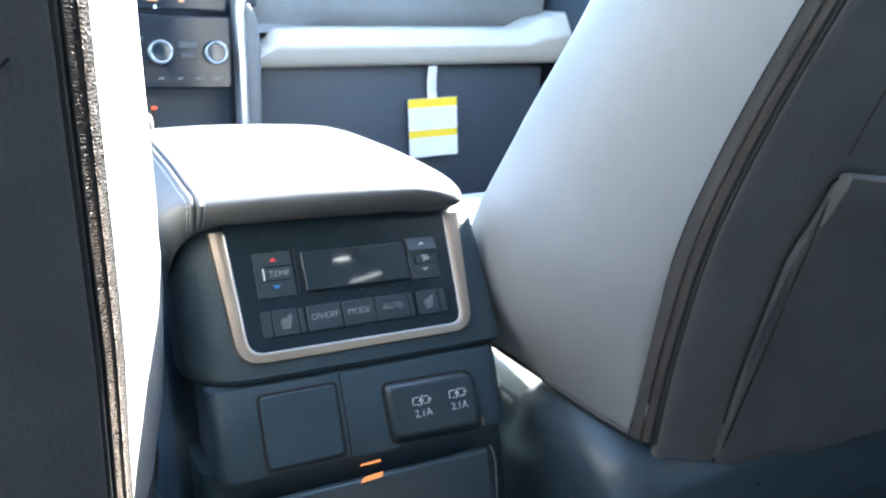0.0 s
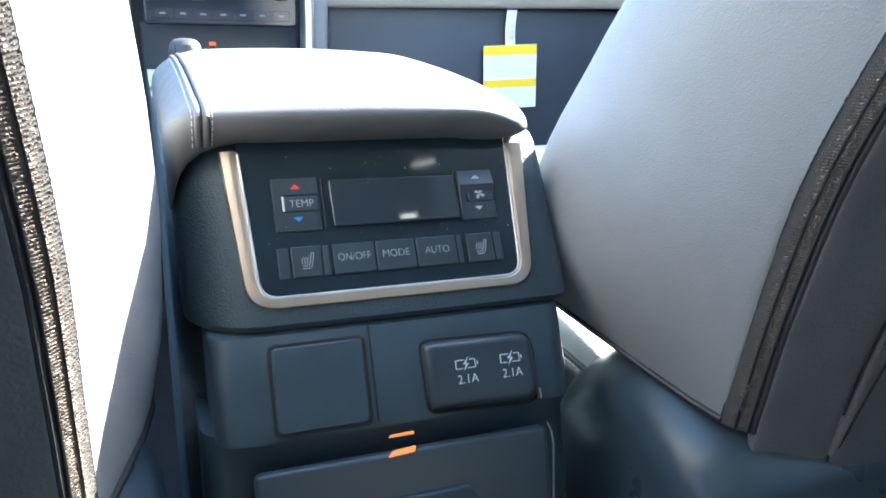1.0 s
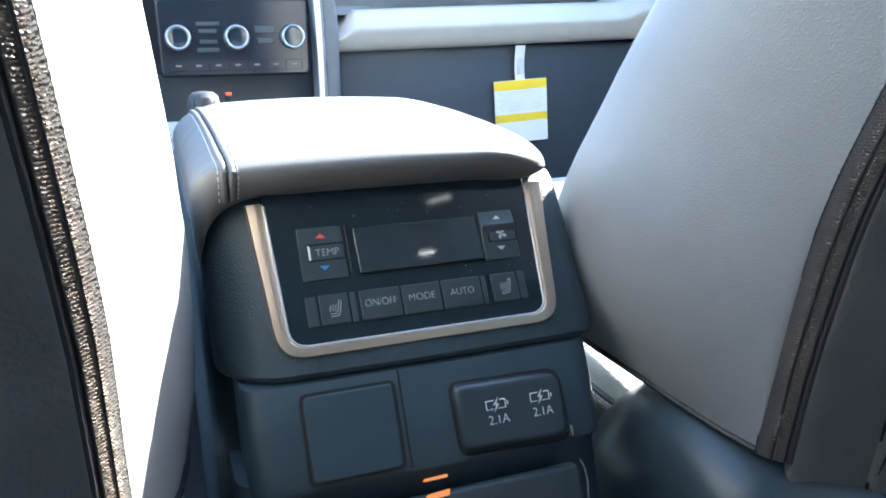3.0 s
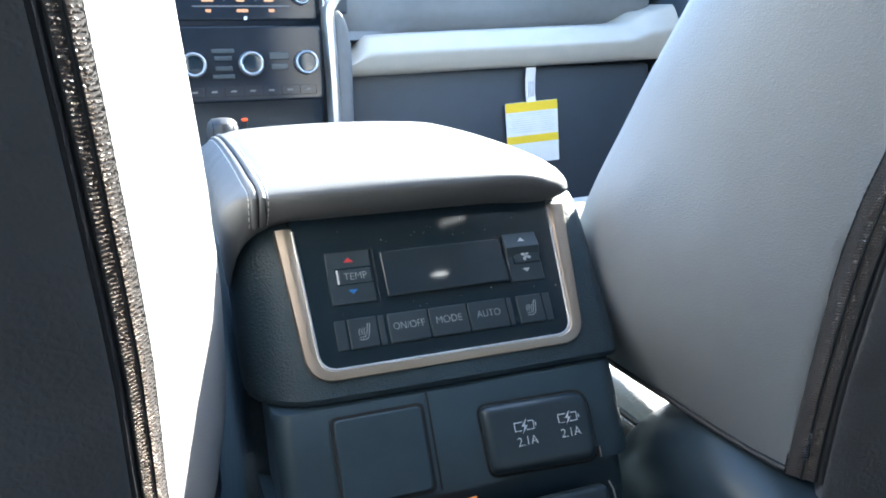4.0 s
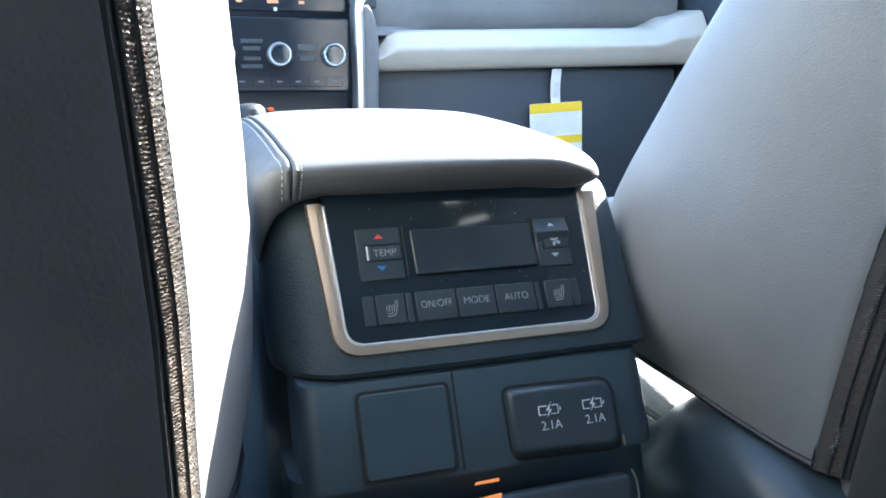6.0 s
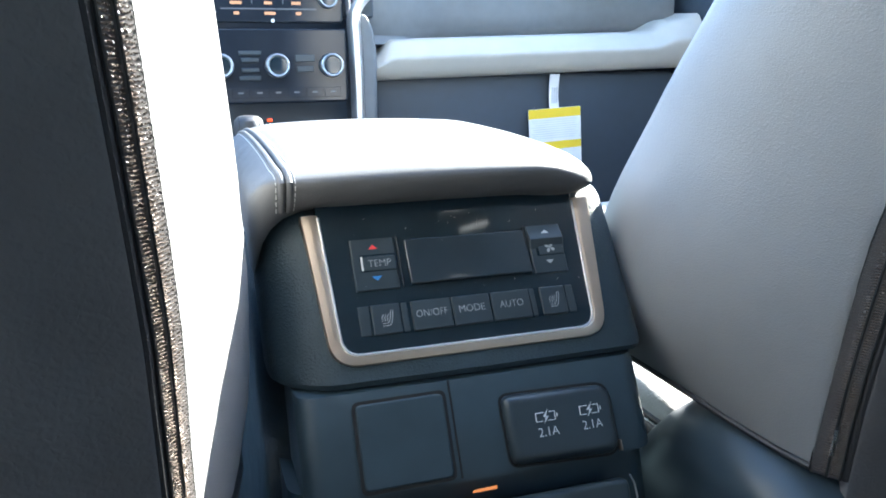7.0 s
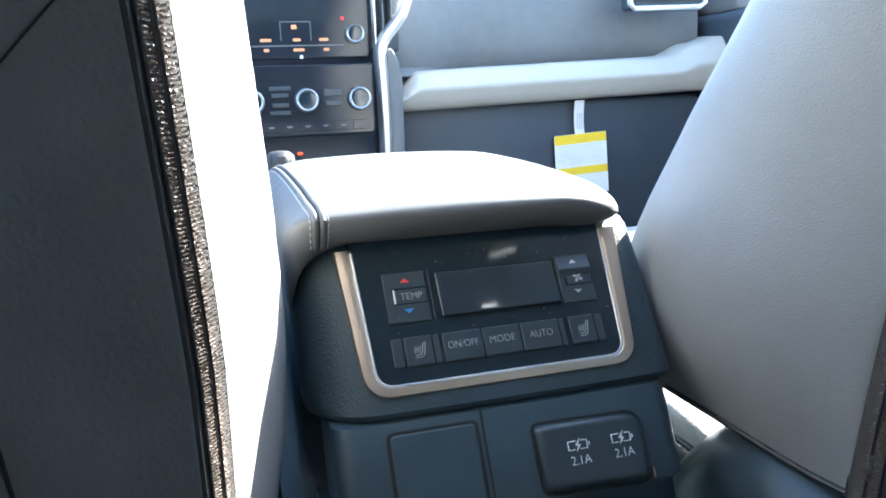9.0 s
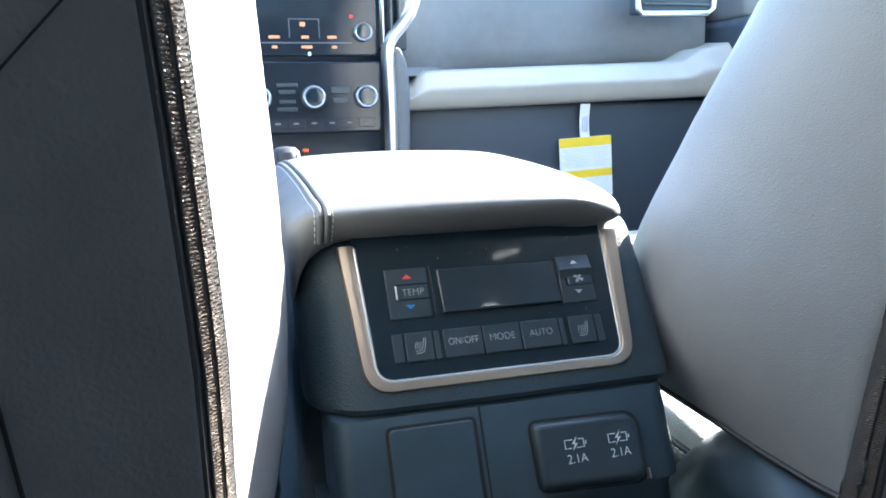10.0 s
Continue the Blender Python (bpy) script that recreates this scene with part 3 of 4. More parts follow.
SIDE = [(0.004, -0.002), (0.0075, 0.0035), (0.0120, 0.0053), (0.024, 0.0100), (0.05, 0.0190), (0.08, 0.0262), (0.11, 0.031), (0.135, 0.0315), (0.155, 0.0285), (0.170, 0.022), (0.182, 0.012), (0.192, -0.001), (0.198, -0.018), (0.198, -0.036), (0.188, -0.06), (0.168, -0.085), (0.155, -0.12), (0.15, -0.25)]
BACK = [(-0.0040, -0.0070), (-0.0073, -0.0070), (-0.0084, -0.0084), (-0.010, -0.020), (-0.016, -0.04), (-0.022, -0.08), (-0.028, -0.14), (-0.030, -0.25)]
ZIP_X = 0.1450


def seat_point(s, z, v, u, lift=0.0):
    wide = 0.032 * max(0.0, z - 0.54) if s < 0 else 0.0055 + 0.012 * max(0.0, z - 0.43) + 0.30 * max(0.0, z - 0.72)
    return Vector((s * (ZIP_X + wide - u + lift), soft_table(ZIP_Y, z) + v, z))


def side_point(s, z, v, u):
    """The inner side of a backrest; the passenger's bolster is fuller low down."""
    full = (1.0, 1.03) if s > 0 and z < 0.585 else (0.0, 0.0)
    low = 0.0 if s > 0 or z > 0.56 else table(((0.40, 0.50), (0.432, 0.70), (0.47, 0.98), (0.52, 1.06), (0.56, 1.04)), z)
    bulge, deep = max(soft_table(BULGE, z), low, full[0] * table(((0.43, 0.78), (0.45, 1.08), (0.48, 1.32), (0.515, 1.34), (0.55, 1.20), (0.585, 1.02)), z)), max(soft_table(DEEP, z), full[1] if z < 0.52 else 0.0)
    if s > 0:
        u += 0.0085 * smoothstep(0.03, 0.12, v)
    elif u > 0:
        u *= 0.70 + 0.30 * smoothstep(0.02, 0.10, v)
    return seat_point(s, z, v * deep, u * (bulge if u > 0 else 1.0))


def hemmed(s, z, v, u):
    """The same side with its lower hem rising towards the front."""
    p = side_point(s, z, v, u)
    if s > 0:
        p.z += (0.019 * smoothstep(0.0, 0.12, v) - 0.005) * (1 - smoothstep(0.432, 0.50, z))
    return p


def back_y(z, x):
    """The depth of the seat's rear panel at a distance x from the car's middle."""
    return soft_table(ZIP_Y, z) + float(np.interp(x - ZIP_X, [-u for v, u in BACK], [v for v, u in BACK]))


def car_seat(name, s, label):
    seat = thing(name, label, "car seat", "front seats")
    # inner bolster, front face and far side in grey leather
    levels = zs(0.432, 1.08, 40)
    rings = []
    for z in levels:
        ring = [hemmed(s, z, v, u) for v, u in SIDE]
        ring += [Vector((s * (2 * 0.395) - p.x, p.y, p.z)) for p in reversed(ring)]
        rings.append(ring)
    part("backrest", loft(rings), LEATHER, seat, "grained grey leather backrest with side bolsters")
    rim = [hemmed(s, 0.432, v, u) + Vector((-s * 0.0004, 0, -0.0005)) for v, u in SIDE[1:15]]
    part("hem", tube(rim, 0.0020, 8), DARKLEATHER, seat, "black piping hem")
    # rear panel
    rings = []
    for z in zs(0.398, 1.08, 34):
        ring = [seat_point(s, z, v, u) for v, u in BACK]
        ring += [Vector((s * (2 * 0.395) - p.x, p.y, p.z)) for p in reversed(ring)]
        ring += [ring[-1] + Vector((-s * 0.02, 0.03, 0)), ring[0] + Vector((s * 0.02, 0.03, 0))]
        rings.append(ring)
    part("rear_panel", loft(rings), VINYL, seat, "grained black vinyl rear panel")
    # zip: a woven tape across the corner, with stitched edge, coils and groove
    zz = zs(0.4240, 1.06, 160)
    out_n = Vector((-s * 0.85, -0.53, 0.0)).normalized()

    def corner(z, a, lift=0.0):
        """Across the zip from the leather's edge (0) to the rear panel (1)."""
        p, q = side_point(s, z, 0.0075, 0.0), seat_point(s, z, -0.0048, -0.0043)
        p.x -= s * 0.0037 * max(0.75, soft_table(BULGE, z))
        return p.lerp(q, a) + out_n * lift

    def strip(a0, a1, lift):
        rings = []
        for z in zz:
            rings.append([corner(z, a0, -0.002), corner(z, a0, lift), corner(z, (a0 + a1) / 2, lift * 1.3), corner(z, a1, lift), corner(z, a1, -0.002)])
        return loft(rings)

    zipper = part("zip", strip(0.02, 0.54, 0.0007), TAPE, seat, "dark woven zip")
    part("zip_groove", tube([corner(zq, 0.555, 0.0012) for zq in zz], 0.0007, 6), SEAM, zipper)
    part("tape", strip(0.575, 1.0, 0.0005), TAPE, zipper)
    part("cord", tube([corner(zq, 0.605, 0.0009) for zq in zz], 0.0006, 6), TAPE, zipper)
    across = (corner(0.6, 1.0) - corner(0.6, 0.0)).normalized()
    up = (corner(0.62, 0.5) - corner(0.58, 0.5)).normalized()
    rng = random.Random(5)
    rows, z = [], 0.426
    while z < 0.78:
        for a, big in ((0.12, 0.6), (0.19, 0.7), (0.27, 0.8), (0.335, 1.0), (0.40, 1.15), (0.465, 1.3), (0.520, 0.9), (0.665, 1.1), (0.73, 1.15), (0.795, 1.0), (0.855, 0.9), (0.91, 0.7)):
            rows.append((corner(z + rng.uniform(-0.00014, 0.00014), a + rng.uniform(-0.008, 0.008), 0.0007 + 0.00016 * big), across * 0.00050 * big + up * rng.uniform(-0.0003, 0.0003) + out_n * rng.uniform(-0.0003, 0.0003), up * 0.00042 * big + out_n * rng.uniform(-0.00025, 0.00025), out_n * 0.00030 * big * rng.uniform(0.6, 1.3)))
        z += 0.0014
    part("zip_teeth", studs(rows), TEETH, zipper, "shiny black nylon zip teeth")
    rows, z, k = [], 0.426, 0
    while z < 0.78:
        tilt = 0.9 if k % 2 else -0.5
        rows.append((corner(z, 0.045 + rng.uniform(-0.015, 0.015), 0.0009), (across + up * tilt).normalized() * 0.0007, (up - across * tilt).normalized() * 0.00022, out_n * 0.00012 * rng.uniform(0.6, 1.3)))
        z += 0.0017
        k += 1
    part("edge_stitching", studs(rows), EDGETHREAD, zipper, "dark zigzag stitching")
    rows, z = [], 0.427
    while z < 0.78:
        rows.append((corner(z, -0.03 + rng.uniform(-0.01, 0.01), 0.0002), across * 0.00035, up * 0.0012, out_n * 0.0003))
        z += 0.0036
    part("loop_stitching", studs(rows), SEAM, zipper)
    part("zip_stop", studs([(corner(zq, 0.57, 0.0020), across * 0.0008, up * 0.0006, out_n * 0.0008) for zq in zs(0.4370, 0.4500, 9)]), CHROME, zipper)
    part("edge_binding", tube([corner(zq, 1.10, -0.0018) for zq in zz], 0.0020, 10), BINDING, seat, "smooth black edge binding")
    part("side_seam", tube([corner(zq, -0.01, 0.0002) for zq in zz], 0.0005, 6), SEAM, seat)
    part("rear_seam", tube([corner(zq, 0.985, 0.0004) for zq in zz], 0.0006, 6), SEAM, seat)
    # map pocket with a turned flap along its mouth
    edge = [(0.198, 0.400), (0.590, 0.400), (0.590, 0.597), (0.2115, 0.597), (0.212, 0.575), (0.2065, 0.550), (0.2045, 0.500), (0.200, 0.455)]
    outline = rounded(edge, [0.01, 0.01, 0.03, 0.006, 0.008, 0.008, 0.02, 0.02], 4)
    rings = []
    for lift, shrink in ((0.003, 0.0), (-0.0016, 0.0008), (-0.0038, 0.0030), (-0.0050, 0.008), (-0.0054, 0.016)):
        rings.append([Vector((s * (0.395 + (x - 0.395) * (1 - shrink / 0.2)), back_y(z, x) + lift, 0.50 + (z - 0.50) * (1 - shrink / 0.1))) for x, z in outline])
    pocket = part("map_pocket", loft(rings), VINYL, seat, "black vinyl map pocket")
    side = [(x, z) for x, z in outline if x < 0.215 and z > 0.402]
    part("pocket_seam", tube([Vector((s * (x - 0.0004), back_y(z, x) - 0.0006, z)) for x, z in side], 0.0007, 6), SEAM, pocket)
    xs = zs(0.213, 0.585, 24)
    flap = [(-0.002, 0.5995), (-0.0065, 0.6005), (-0.0090, 0.5975), (-0.0096, 0.5900), (-0.0090, 0.5740), (-0.0075, 0.5695), (-0.003, 0.5690)]
    part("pocket_flap", loft([[Vector((s * x, back_y(z, x) + y, z - 0.22 * (x - 0.213) * (1 - smoothstep(0.25, 0.40, x)) * 0.5)) for y, z in flap] for x in xs]), VINYL, pocket)
    line = [(0.213 - 0.004 * f if s > 0 else 0.212 - 0.045 * f, 0.609 + 0.045 * f) for f in zs(0, 1, 12)]
    part("upper_seam", tube([Vector((s * x, back_y(z, x) - 0.0005, z)) for x, z in line], 0.00035, 6), SEAM, seat)
    # plastic shield below the backrest
    prof = [(0.056, 0.20), (0.056, 0.36), (0.043, 0.391), (0.021, 0.414), (0.001, 0.430), (-0.02, 0.4350), (-0.040, 0.4345), (-0.058, 0.4300), (-0.076, 0.4245), (-0.096, 0.4160), (-0.114, 0.402), (-0.127, 0.365), (-0.134, 0.30), (-0.136, 0.20)]
    turn = Matrix(((0, 0, -s, s * 0.60), (1, 0, 0, 0), (0, 1, 0, 0), (0, 0, 0, 1)))
    part("lower_shield", slab(rounded(prof, [0.0] + [0.006] * 12 + [0.0], 3), 0.480, 0.033, turn, 10), SHELL, seat, "rounded satin black plastic shield")
    # cushion
    a, b = sorted((s * 0.158, s * 0.655))
    far = 0.50 if s > 0 else 0.16
    bm = box(a, b, -0.02, far, 0.24, 0.390, 0.009, 5)
    for v in bm.verts:
        v.co.z += 0.060 * smoothstep(0.12, 0.45, v.co.y) + 0.014 * smoothstep(0.18, 0.23, abs(v.co.x))
    cushion = part("cushion", bm, PERFORATED, seat, "pale leather seat cushion")
    a, b = sorted((s * 0.195, s * 0.60))
    bm = box(a, b, -0.02, far - 0.05, 0.36, 0.3915, 0.006, 3)
    for v in bm.verts:
        v.co.z += 0.060 * smoothstep(0.12, 0.45, v.co.y) + 0.014 * smoothstep(0.18, 0.23, abs(v.co.x))
    part("cushion_insert", bm, HOLED, cushion, "perforated pale leather insert")
    part("insert_stitching", stitches([(s * 0.1925, y, 0.3928 + 0.060 * smoothstep(0.12, 0.45, y)) for y in zs(0.0, 0.3, 20)], 0.0042, 0.0018, 0.0005), GREYTHREAD, cushion)
    a, b = sorted((s * 0.151, s * 0.30))
    part("cushion_skirt", box(a, b, -0.02, far - 0.01, 0.22, 0.3825, 0.005, 3), DARKLEATHER, cushion, "black leather cushion skirt")
    part("cushion_piping", tube([(s * 0.1575, y, 0.3838 + 0.060 * smoothstep(0.12, 0.45, y)) for y in zs(-0.01, far - 0.02, 20)], 0.0022, 8), DARKLEATHER, cushion)
    part("cushion_stitching", stitches([(s * 0.1650, y, 0.3902 + 0.060 * smoothstep(0.12, 0.45, y)) for y in zs(0.0, 0.3, 20)], 0.0042, 0.0018, 0.0005), GREYTHREAD, cushion)
    part("skirt_stitching", stitches([(s * 0.1535, y, 0.3828) for y in zs(0.0, 0.3, 10)], 0.0042, 0.0018, 0.0006), THREAD, cushion)
    part("seat_rail", box(min(s * 0.2, s * 0.6), max(s * 0.2, s * 0.6), -0.05, 0.45, 0.05, 0.25, 0.02), PLASTIC, seat)
    hr = part("headrest", box(min(s * 0.27, s * 0.52), max(s * 0.27, s * 0.52), -0.055, 0.055, -0.10, 0.10, 0.04, 4, pose(0, -0.33, 1.20, 12)), LEATHER, seat)
    for x in (0.34, 0.45):
        part("headrest_post", tube([(s * x, -0.37, 1.05), (s * x, -0.34, 1.15)], 0.006, 10), CHROME, hr)
    return seat


car_seat("passenger_seat", 1, "grey leather front passenger seat with black zipped back")
car_seat("driver_seat", -1, "sunlit grey leather driver seat with black zipped back")

# ---- dashboard ----
DY = 0.80
FRONT = Matrix(((1, 0, 0, 0), (0, 0, -1, DY), (0, 1, 0, 0), (0, 0, 0, 1)))
dash = thing("dashboard", "slate dashboard with ivory trim, screen and climate controls", "dashboard")
part("carcass", box(-0.72, 0.72, 0.915, 1.02, 0.20, 0.78, 0.02), DASHDARK, dash)
climate = part("climate_unit", slab(rect(-0.106, 0.100, 0.578, 0.683, 0.006), 0.010, 0.003, FRONT), STACK, dash, "glossy black climate control unit")


def knob(x, z, r, parent, face=GLOSS):
    m = FRONT @ pose(x, z, 0.010)
    prof = [(r * 1.06, 0.0), (r * 1.04, 0.010), (r, 0.014), (r * 0.90, 0.0155), (r * 0.78, 0.0145), (r * 0.74, 0.0120)]
    rings = [[m @ Vector((p * math.cos(a), p * math.sin(a), h)) for a in [2 * math.pi * k / 32 for k in range(32)]] for p, h in prof]
    ob = part("knob", loft(rings), KNOB, parent, "round satin metal knob")
    part("knob_face", loft([[m @ Vector((p * math.cos(a), p * math.sin(a), h)) for a in [2 * math.pi * k / 24 for k in range(24)]] for p, h in ((r * 0.745, 0.011), (r * 0.74, 0.0126), (r * 0.5, 0.0129))]), face, ob)


for x in (-0.080, -0.002, 0.076):
    knob(x, 0.631, 0.0165, climate)
for x0, x1, z0, z1 in ((-0.055, -0.024, 0.646, 0.652), (-0.056, -0.026, 0.611, 0.617), (-0.052, -0.028, 0.636, 0.642), (-0.052, -0.028, 0.622, 0.628), (0.024, 0.052, 0.636, 0.646), (0.026, 0.050, 0.622, 0.630)):
    part("climate_key", slab(rect(x0, x1, z0, z1, 0.001), 0.0125, 0.001, FRONT), BUTTON, climate)
for k in range(7):
    part("row_key", slab(rect(-0.094 + 0.0265 * k, -0.070 + 0.0265 * k, 0.586, 0.600, 0.001), 0.0108, 0.0006, FRONT), STACK, climate)
    part("row_mark", slab(rect(-0.086 + 0.0265 * k, -0.078 + 0.0265 * k, 0.592, 0.5945, 0.0005), 0.0111, 0, FRONT), DASH, climate)

screen = part("touch_screen", slab(rect(-0.106, 0.096, 0.690, 0.870, 0.006), 0.012, 0.003, FRONT), STACK, dash, "dark touch screen with small orange icons")
part("screen_line", slab(rect(-0.075, 0.058, 0.7080, 0.7100, 0.0003), 0.0124, 0, FRONT), ICONWHITE, screen)
for x, z, w, h in ((-0.054, 0.717, 0.020, 0.006), (-0.010, 0.717, 0.014, 0.006), (0.029, 0.717, 0.017, 0.006), (-0.054, 0.703, 0.010, 0.006), (-0.008, 0.703, 0.020, 0.006), (0.032, 0.703, 0.010, 0.006), (-0.013, 0.735, 0.010, 0.009)):
    part("screen_icon", slab(rect(x - w * 0.4, x + w * 0.4, z - h * 0.35, z + h * 0.35, 0.0015), 0.0125, 0, FRONT), ICON, screen)
part("screen_mark", slab(rect(-0.0070, -0.0025, 0.6905, 0.6955, 0.001), 0.0125, 0, FRONT), GREYPRINT, screen)
for x in (-0.033, 0.010):
    part("screen_line", slab(rect(x, x + 0.0015, 0.716, 0.742, 0.0003), 0.0124, 0, FRONT), ICONWHITE, screen)
part("screen_line", slab(rect(-0.033, 0.0115, 0.7415, 0.7430, 0.0003), 0.0124, 0, FRONT), ICONWHITE, screen)
knob(0.074, 0.724, 0.0135, screen, GLOSS)
part("power_lamp", slab(rect(0.0555, 0.0605, 0.744, 0.749, 0.002), 0.0127, 0, FRONT), REDLED, screen)


def sweep_plate(path, w0, w1, lift):
    """A ridge of metal along a line in the dashboard's face."""
    rings = []
    for i, (x, z) in enumerate(path):
        a, b = path[max(i - 1, 0)], path[min(i + 1, len(path) - 1)]
        d = Vector((b[0] - a[0], b[1] - a[1])).normalized()
        n = Vector((d.y, -d.x))
        w = w0 + (w1 - w0) * i / (len(path) - 1)
        rings.append([FRONT @ Vector((x + n.x * w * k, z + n.y * w * k, h)) for k, h in ((-0.5, -0.01), (-0.5, lift * 0.6), (-0.3, lift), (0.1, lift * 1.1), (0.4, lift * 0.7), (0.5, lift * 0.3), (0.5, -0.01))])
    return loft(rings)


for s in (1, -1):
    line = [(0.1165, 0.42), (0.1165, 0.60), (0.1155, 0.66), (0.1140, 0.690), (0.1150, 0.706), (0.1230, 0.720), (0.1380, 0.737), (0.1500, 0.753), (0.1570, 0.772), (0.1590, 0.80), (0.158, 0.86)]
    part("metal_pillar", sweep_plate([(s * x - (0.016 if s < 0 else 0.0), z) for x, z in line], 0.0175, 0.0175, 0.016), CHROME, dash, "bright satin metal strip")
    a, b = sorted((s * 0.100, s * 0.150))
    part("air_vent", box(a, b, DY + 0.02, DY + 0.05, 0.70, 0.86, 0.004), DASHDARK, dash, "black air vent")
    for k in range(3):
        x = s * (0.108 + 0.013 * k)
        part("vent_slat", box(x - 0.0012, x + 0.0012, DY - 0.004, DY + 0.03, 0.705 + 0.010 * k, 0.86, 0.0006), CHROME if k == 0 else DASH, dash)
    cheek = rounded([(s * 0.1215, 0.42), (s * 0.1425, 0.42), (s * 0.1465, 0.655), (s * 0.140, 0.690), (s * 0.128, 0.706), (s * 0.121, 0.698)], [0, 0, 0.02, 0.012, 0.006, 0.004], 4)
    part("knee_pad", slab(cheek if s > 0 else cheek[::-1], 0.020, 0.007, FRONT @ pose(0, 0, -0.010), 4), DASH, dash, "grey padded knee rest")


def trim_section(x, s):
    """The ivory pad's section at a distance x from the middle."""
    rise = 0.020 * smoothstep(0.635, 0.685, x) + 0.010 * smoothstep(0.69, 0.735, x)
    lift = 0.018 * (x - 0.15) / 0.5
    start = smoothstep(0.143, 0.180, x)
    top = 0.640 + 0.028 * start + lift * 0.8 + rise
    bottom = 0.607 + lift * 0.75
    edge = bottom + 0.56 * (top - bottom)
    out = [(x * s, DY + 0.026, bottom)]
    for y, z in ((0.0195, 0.02), (0.0165, 0.07), (0.013, 0.16), (0.007, 0.45), (0.0022, 0.80), (0.0005, 0.93)):
        out.append((x * s, DY + y, bottom + (edge - bottom) * z))
    for y, z in ((0.0010, 0.03), (0.0030, 0.13), (0.012, 0.48), (0.021, 0.82), (0.025, 0.93), (0.031, 1.0)):
        out.append((x * s, DY + y, edge + (top - edge) * z))
    out += [(x * s, DY + 0.10, top + 0.004), (x * s, DY + 0.10, bottom)]
    return out


for s in (1, -1):
    part("trim_pad", loft([trim_section(x, s) for x in [0.1430, 0.147, 0.152, 0.160, 0.170, 0.180, 0.22, 0.30, 0.40, 0.50, 0.56, 0.60, 0.63, 0.64, 0.648, 0.656, 0.664, 0.672, 0.68, 0.69, 0.70, 0.71, 0.72, 0.735]]), IVORY, dash, "ivory leather padded trim strip")
    # upper pad: rises from a shaded recess to a full round edge
    rings = []
    for x in [0.128, 0.132, 0.138, 0.145, 0.153, 0.162, 0.172, 0.183, 0.195, 0.21, 0.225, 0.24, 0.26, 0.28, 0.30, 0.32, 0.36, 0.45, 0.55, 0.66, 0.72]:
        f = smoothstep(0.13, 0.30, x)
        low = 0.652 + 0.012 * smoothstep(0.3, 0.7, x)
        g = 0.028 + 0.047 * f
        sec = [(0.935, low - 0.02), (0.872 + 0.050 * f, low), (DY + 0.022 + 0.086 * f, low + 0.010), (DY + 0.012 + g + 0.008 * f, low + 0.024), (DY + 0.006 + g, low + 0.040), (DY + 0.003 + g, low + 0.058), (DY + 0.003 + g, low + 0.085), (DY + 0.006 + g, low + 0.120), (DY + 0.014 + g, low + 0.155), (DY + 0.04 + g, low + 0.185), (DY + 0.07 + g, low + 0.200), (1.0, 0.91), (1.0, low)]
        rings.append([Vector((s * x, y, z)) for y, z in sec])
    part("upper_pad", loft(rings), DASH, dash, "slate soft-touch dashboard pad")
    part("glovebox_door" if s > 0 else "knee_panel", box(min(s * 0.150, s * 0.70), max(s * 0.150, s * 0.70), 0.838, 0.90, 0.28, 0.616, 0.008, 4), DASHDARK, dash, "black plastic glovebox door")
    vent = part("side_vent", box(min(s * 0.535, s * 0.685), max(s * 0.535, s * 0.685), DY + 0.006, DY + 0.03, 0.757, 0.83, 0.006), DASHDARK, dash, "side air vent")
    fr = [(0.532, 0.84), (0.540, 0.7660), (0.548, 0.7585), (0.672, 0.7610), (0.682, 0.768), (0.690, 0.84)]
    part("vent_frame", tube([(s * x, DY + 0.004, z) for x, z in fr], 0.0045, 8), CHROME, vent)
    for k in range(3):
        part("vent_slat", box(min(s * 0.55, s * 0.675), max(s * 0.55, s * 0.675), DY + 0.001, DY + 0.010, 0.772 + 0.018 * k, 0.776 + 0.018 * k, 0.001), SMOOTH, vent)
part("dash_top", box(-0.72, 0.72, 0.985, 1.05, 0.84, 0.875, 0.01), DASH, dash)
part("cubby", box(-0.112, 0.112, 0.86, 0.90, 0.42, 0.578, 0.004), DASHDARK, dash)
part("indicator_lamp", box(-0.0315, -0.0235, 0.688, 0.692, 0.5580, 0.5620, 0.0015), ORANGELED, dash, "small orange lamp")
part("lamp_bar", box(-0.0310, -0.0240, 0.6915, 0.72, 0.490, 0.5590, 0.002), SEAM, dash)

# front tunnel and gear selector
tunnel = thing("front_tunnel", "black plastic tunnel between the front seats", "console")
part("tunnel", box(-0.105, 0.095, 0.36, 0.86, 0.20, 0.485, 0.02, 4), DARKLEATHER, tunnel)
gear = thing("gear_selector", "grey leather gear selector on the tunnel", "gear selector")


def bulb(prof, cx, cy, cz, n=28, sx=1.0, sy=1.0):
    return loft([[Vector((cx + r * sx * math.cos(a), cy + r * sy * math.sin(a), cz + h)) for a in [2 * math.pi * k / n for k in range(n)]] for r, h in prof])


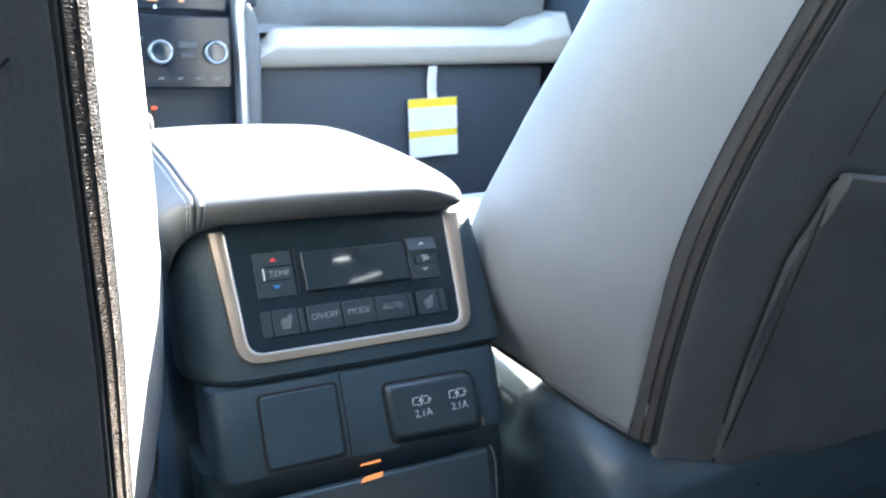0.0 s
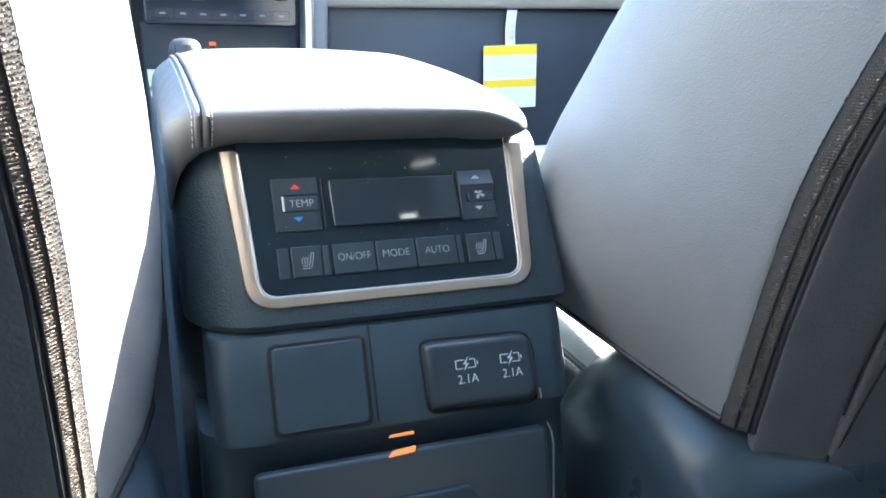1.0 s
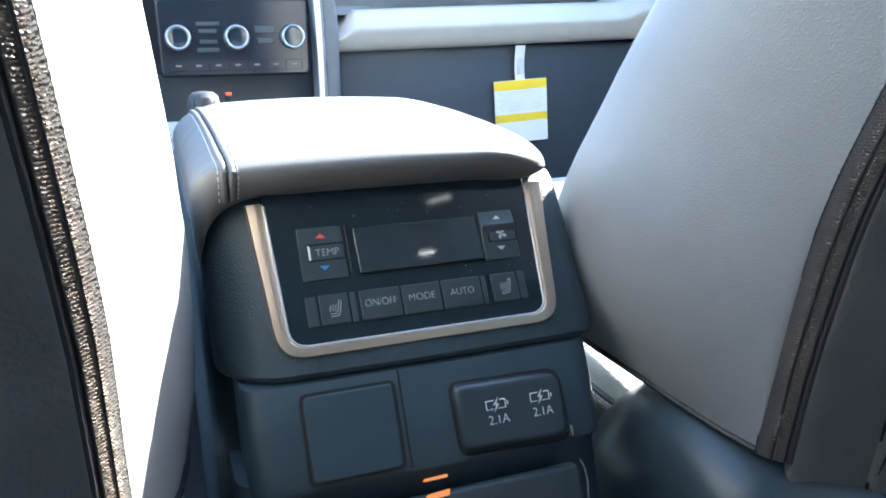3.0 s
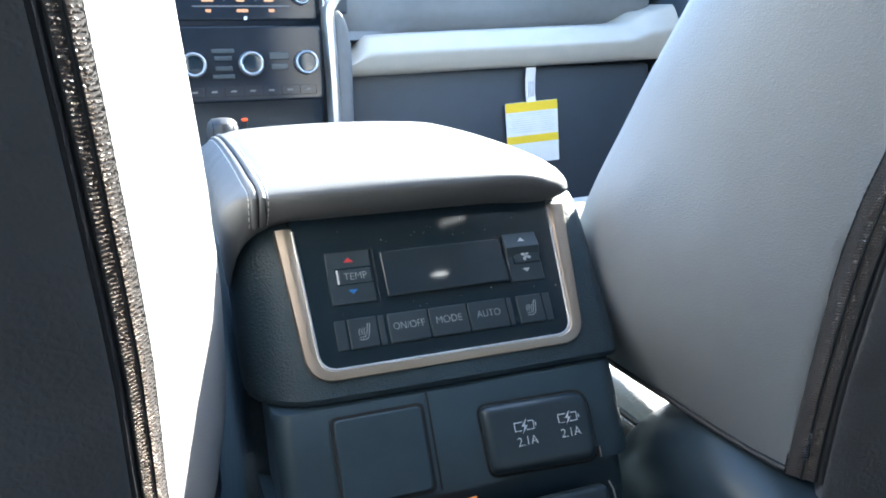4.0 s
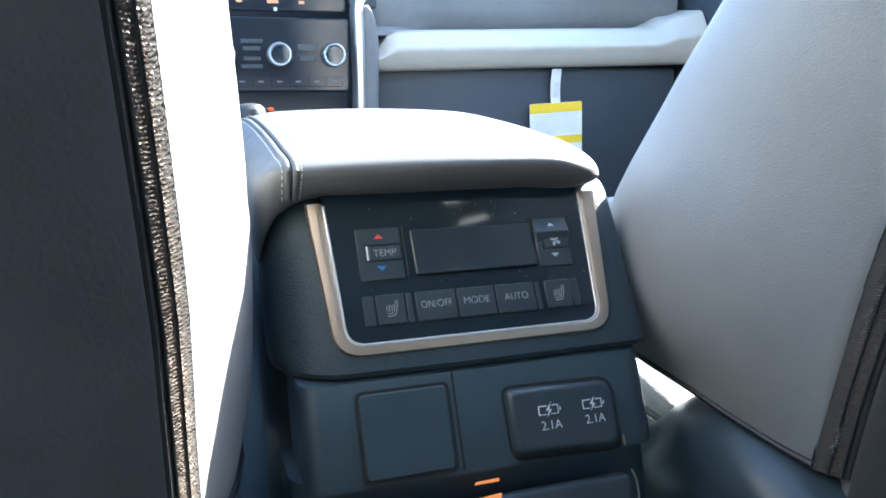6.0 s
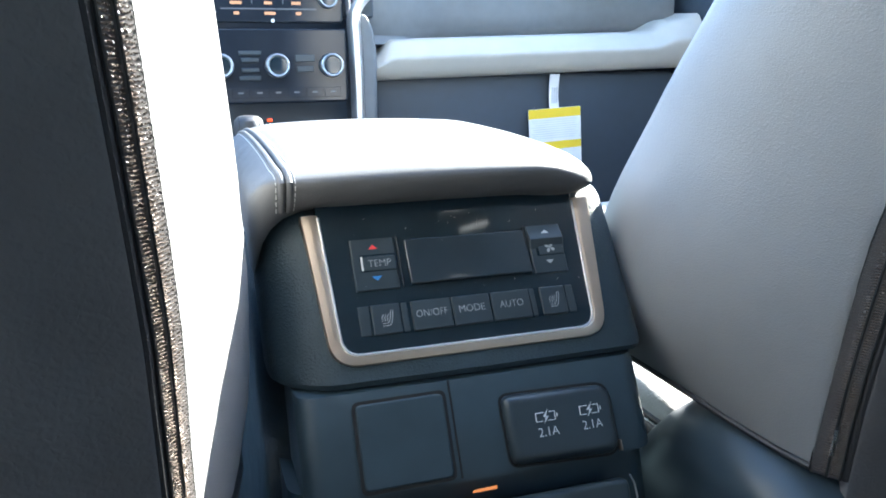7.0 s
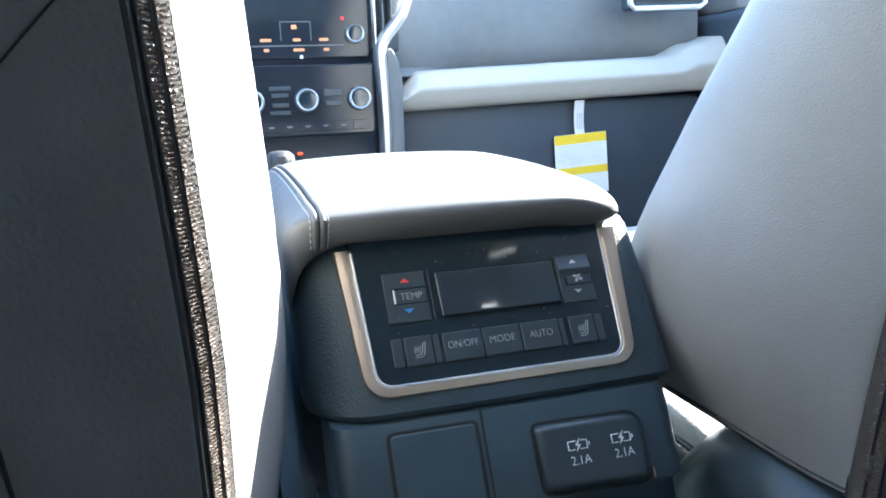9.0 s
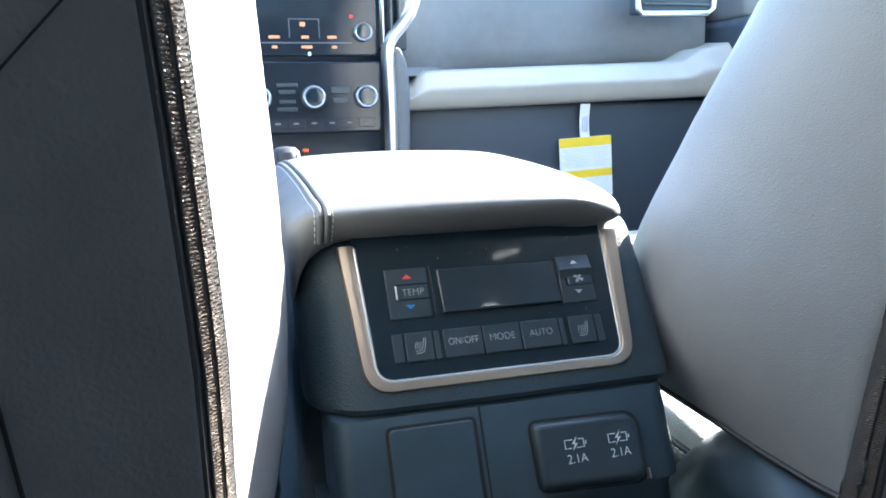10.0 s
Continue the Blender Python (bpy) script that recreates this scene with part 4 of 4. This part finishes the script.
GX, GY, GZ = -0.0735, 0.45, 0.50
part("boot", bulb([(0.038, -0.020), (0.034, 0.0), (0.030, 0.012), (0.021, 0.022), (0.014, 0.032)], GX, GY, GZ), DARKLEATHER, gear)
part("knob", bulb([(0.0135, 0.026), (0.0150, 0.036), (0.0158, 0.055), (0.0155, 0.068), (0.0140, 0.0745), (0.0100, 0.0785), (0.004, 0.0795)], GX, GY, GZ, sx=1.0, sy=1.3), GEARLEATHER, gear, "smooth brown grey leather knob")
for sx in (-1, 1):
    part("knob_seam", tube([(GX + sx * 0.0098, GY - 0.0165 * f, GZ + h) for h, f in ((0.030, 0.85), (0.055, 0.98), (0.068, 0.96), (0.0745, 0.80), (0.0775, 0.4), (0.0778, 0.0))], 0.0005, 6), SEAM, gear)

# ---- warning tag on the glovebox ----
tag = thing("warning_tag", "white card tag with yellow bands hanging on the glovebox", "tag")
strap = []
for k in range(13):
    f = k / 12
    z = 0.6135 - 0.062 * f
    y = 0.822 + 0.008 * math.sin(f * 2.4)
    x = 0.4565 + 0.004 * f
    strap.append([Vector((x - 0.0090, y, z)), Vector((x + 0.0090, y + 0.0005, z)), Vector((x + 0.0090, y + 0.0011, z)), Vector((x - 0.0090, y + 0.0006, z))])
part("strap", loft(strap), PAPER, tag, "white paper strap")
TAG = Matrix.Translation((0.4615, 0.826, 0.5060)) @ pose(0, 0, 0, 0, -3.2, -3) @ pose(0, 0, 0, 90)
part("card", slab(rect(-0.0475, 0.0475, -0.0520, 0.0520, 0.002), 0.0008, 0, TAG), PAPER, tag, "white card printed with yellow bands")
for z0, z1 in ((0.0360, 0.0516), (-0.0170, -0.0040)):
    part("yellow_band", slab(rect(-0.0472, 0.0472, z0, z1, 0.001), 0.0003, 0, TAG @ pose(0, 0, 0.0008)), YELLOW, tag)
for k in range(9):
    w = 0.043 - 0.003 * (k % 3)
    part("print_bar", slab([(-w, 0.0316 - 0.0037 * k), (w, 0.0316 - 0.0037 * k), (w, 0.0329 - 0.0037 * k), (-w, 0.0329 - 0.0037 * k)], 0.0002, 0, TAG @ pose(0, 0, 0.0008)), GREYPRINT, tag)
for k in range(3):
    part("strap_bar", box(0.4545 + 0.004 * k, 0.4552 + 0.004 * k, 0.8265, 0.8290, 0.566, 0.592), GREYPRINT, tag)
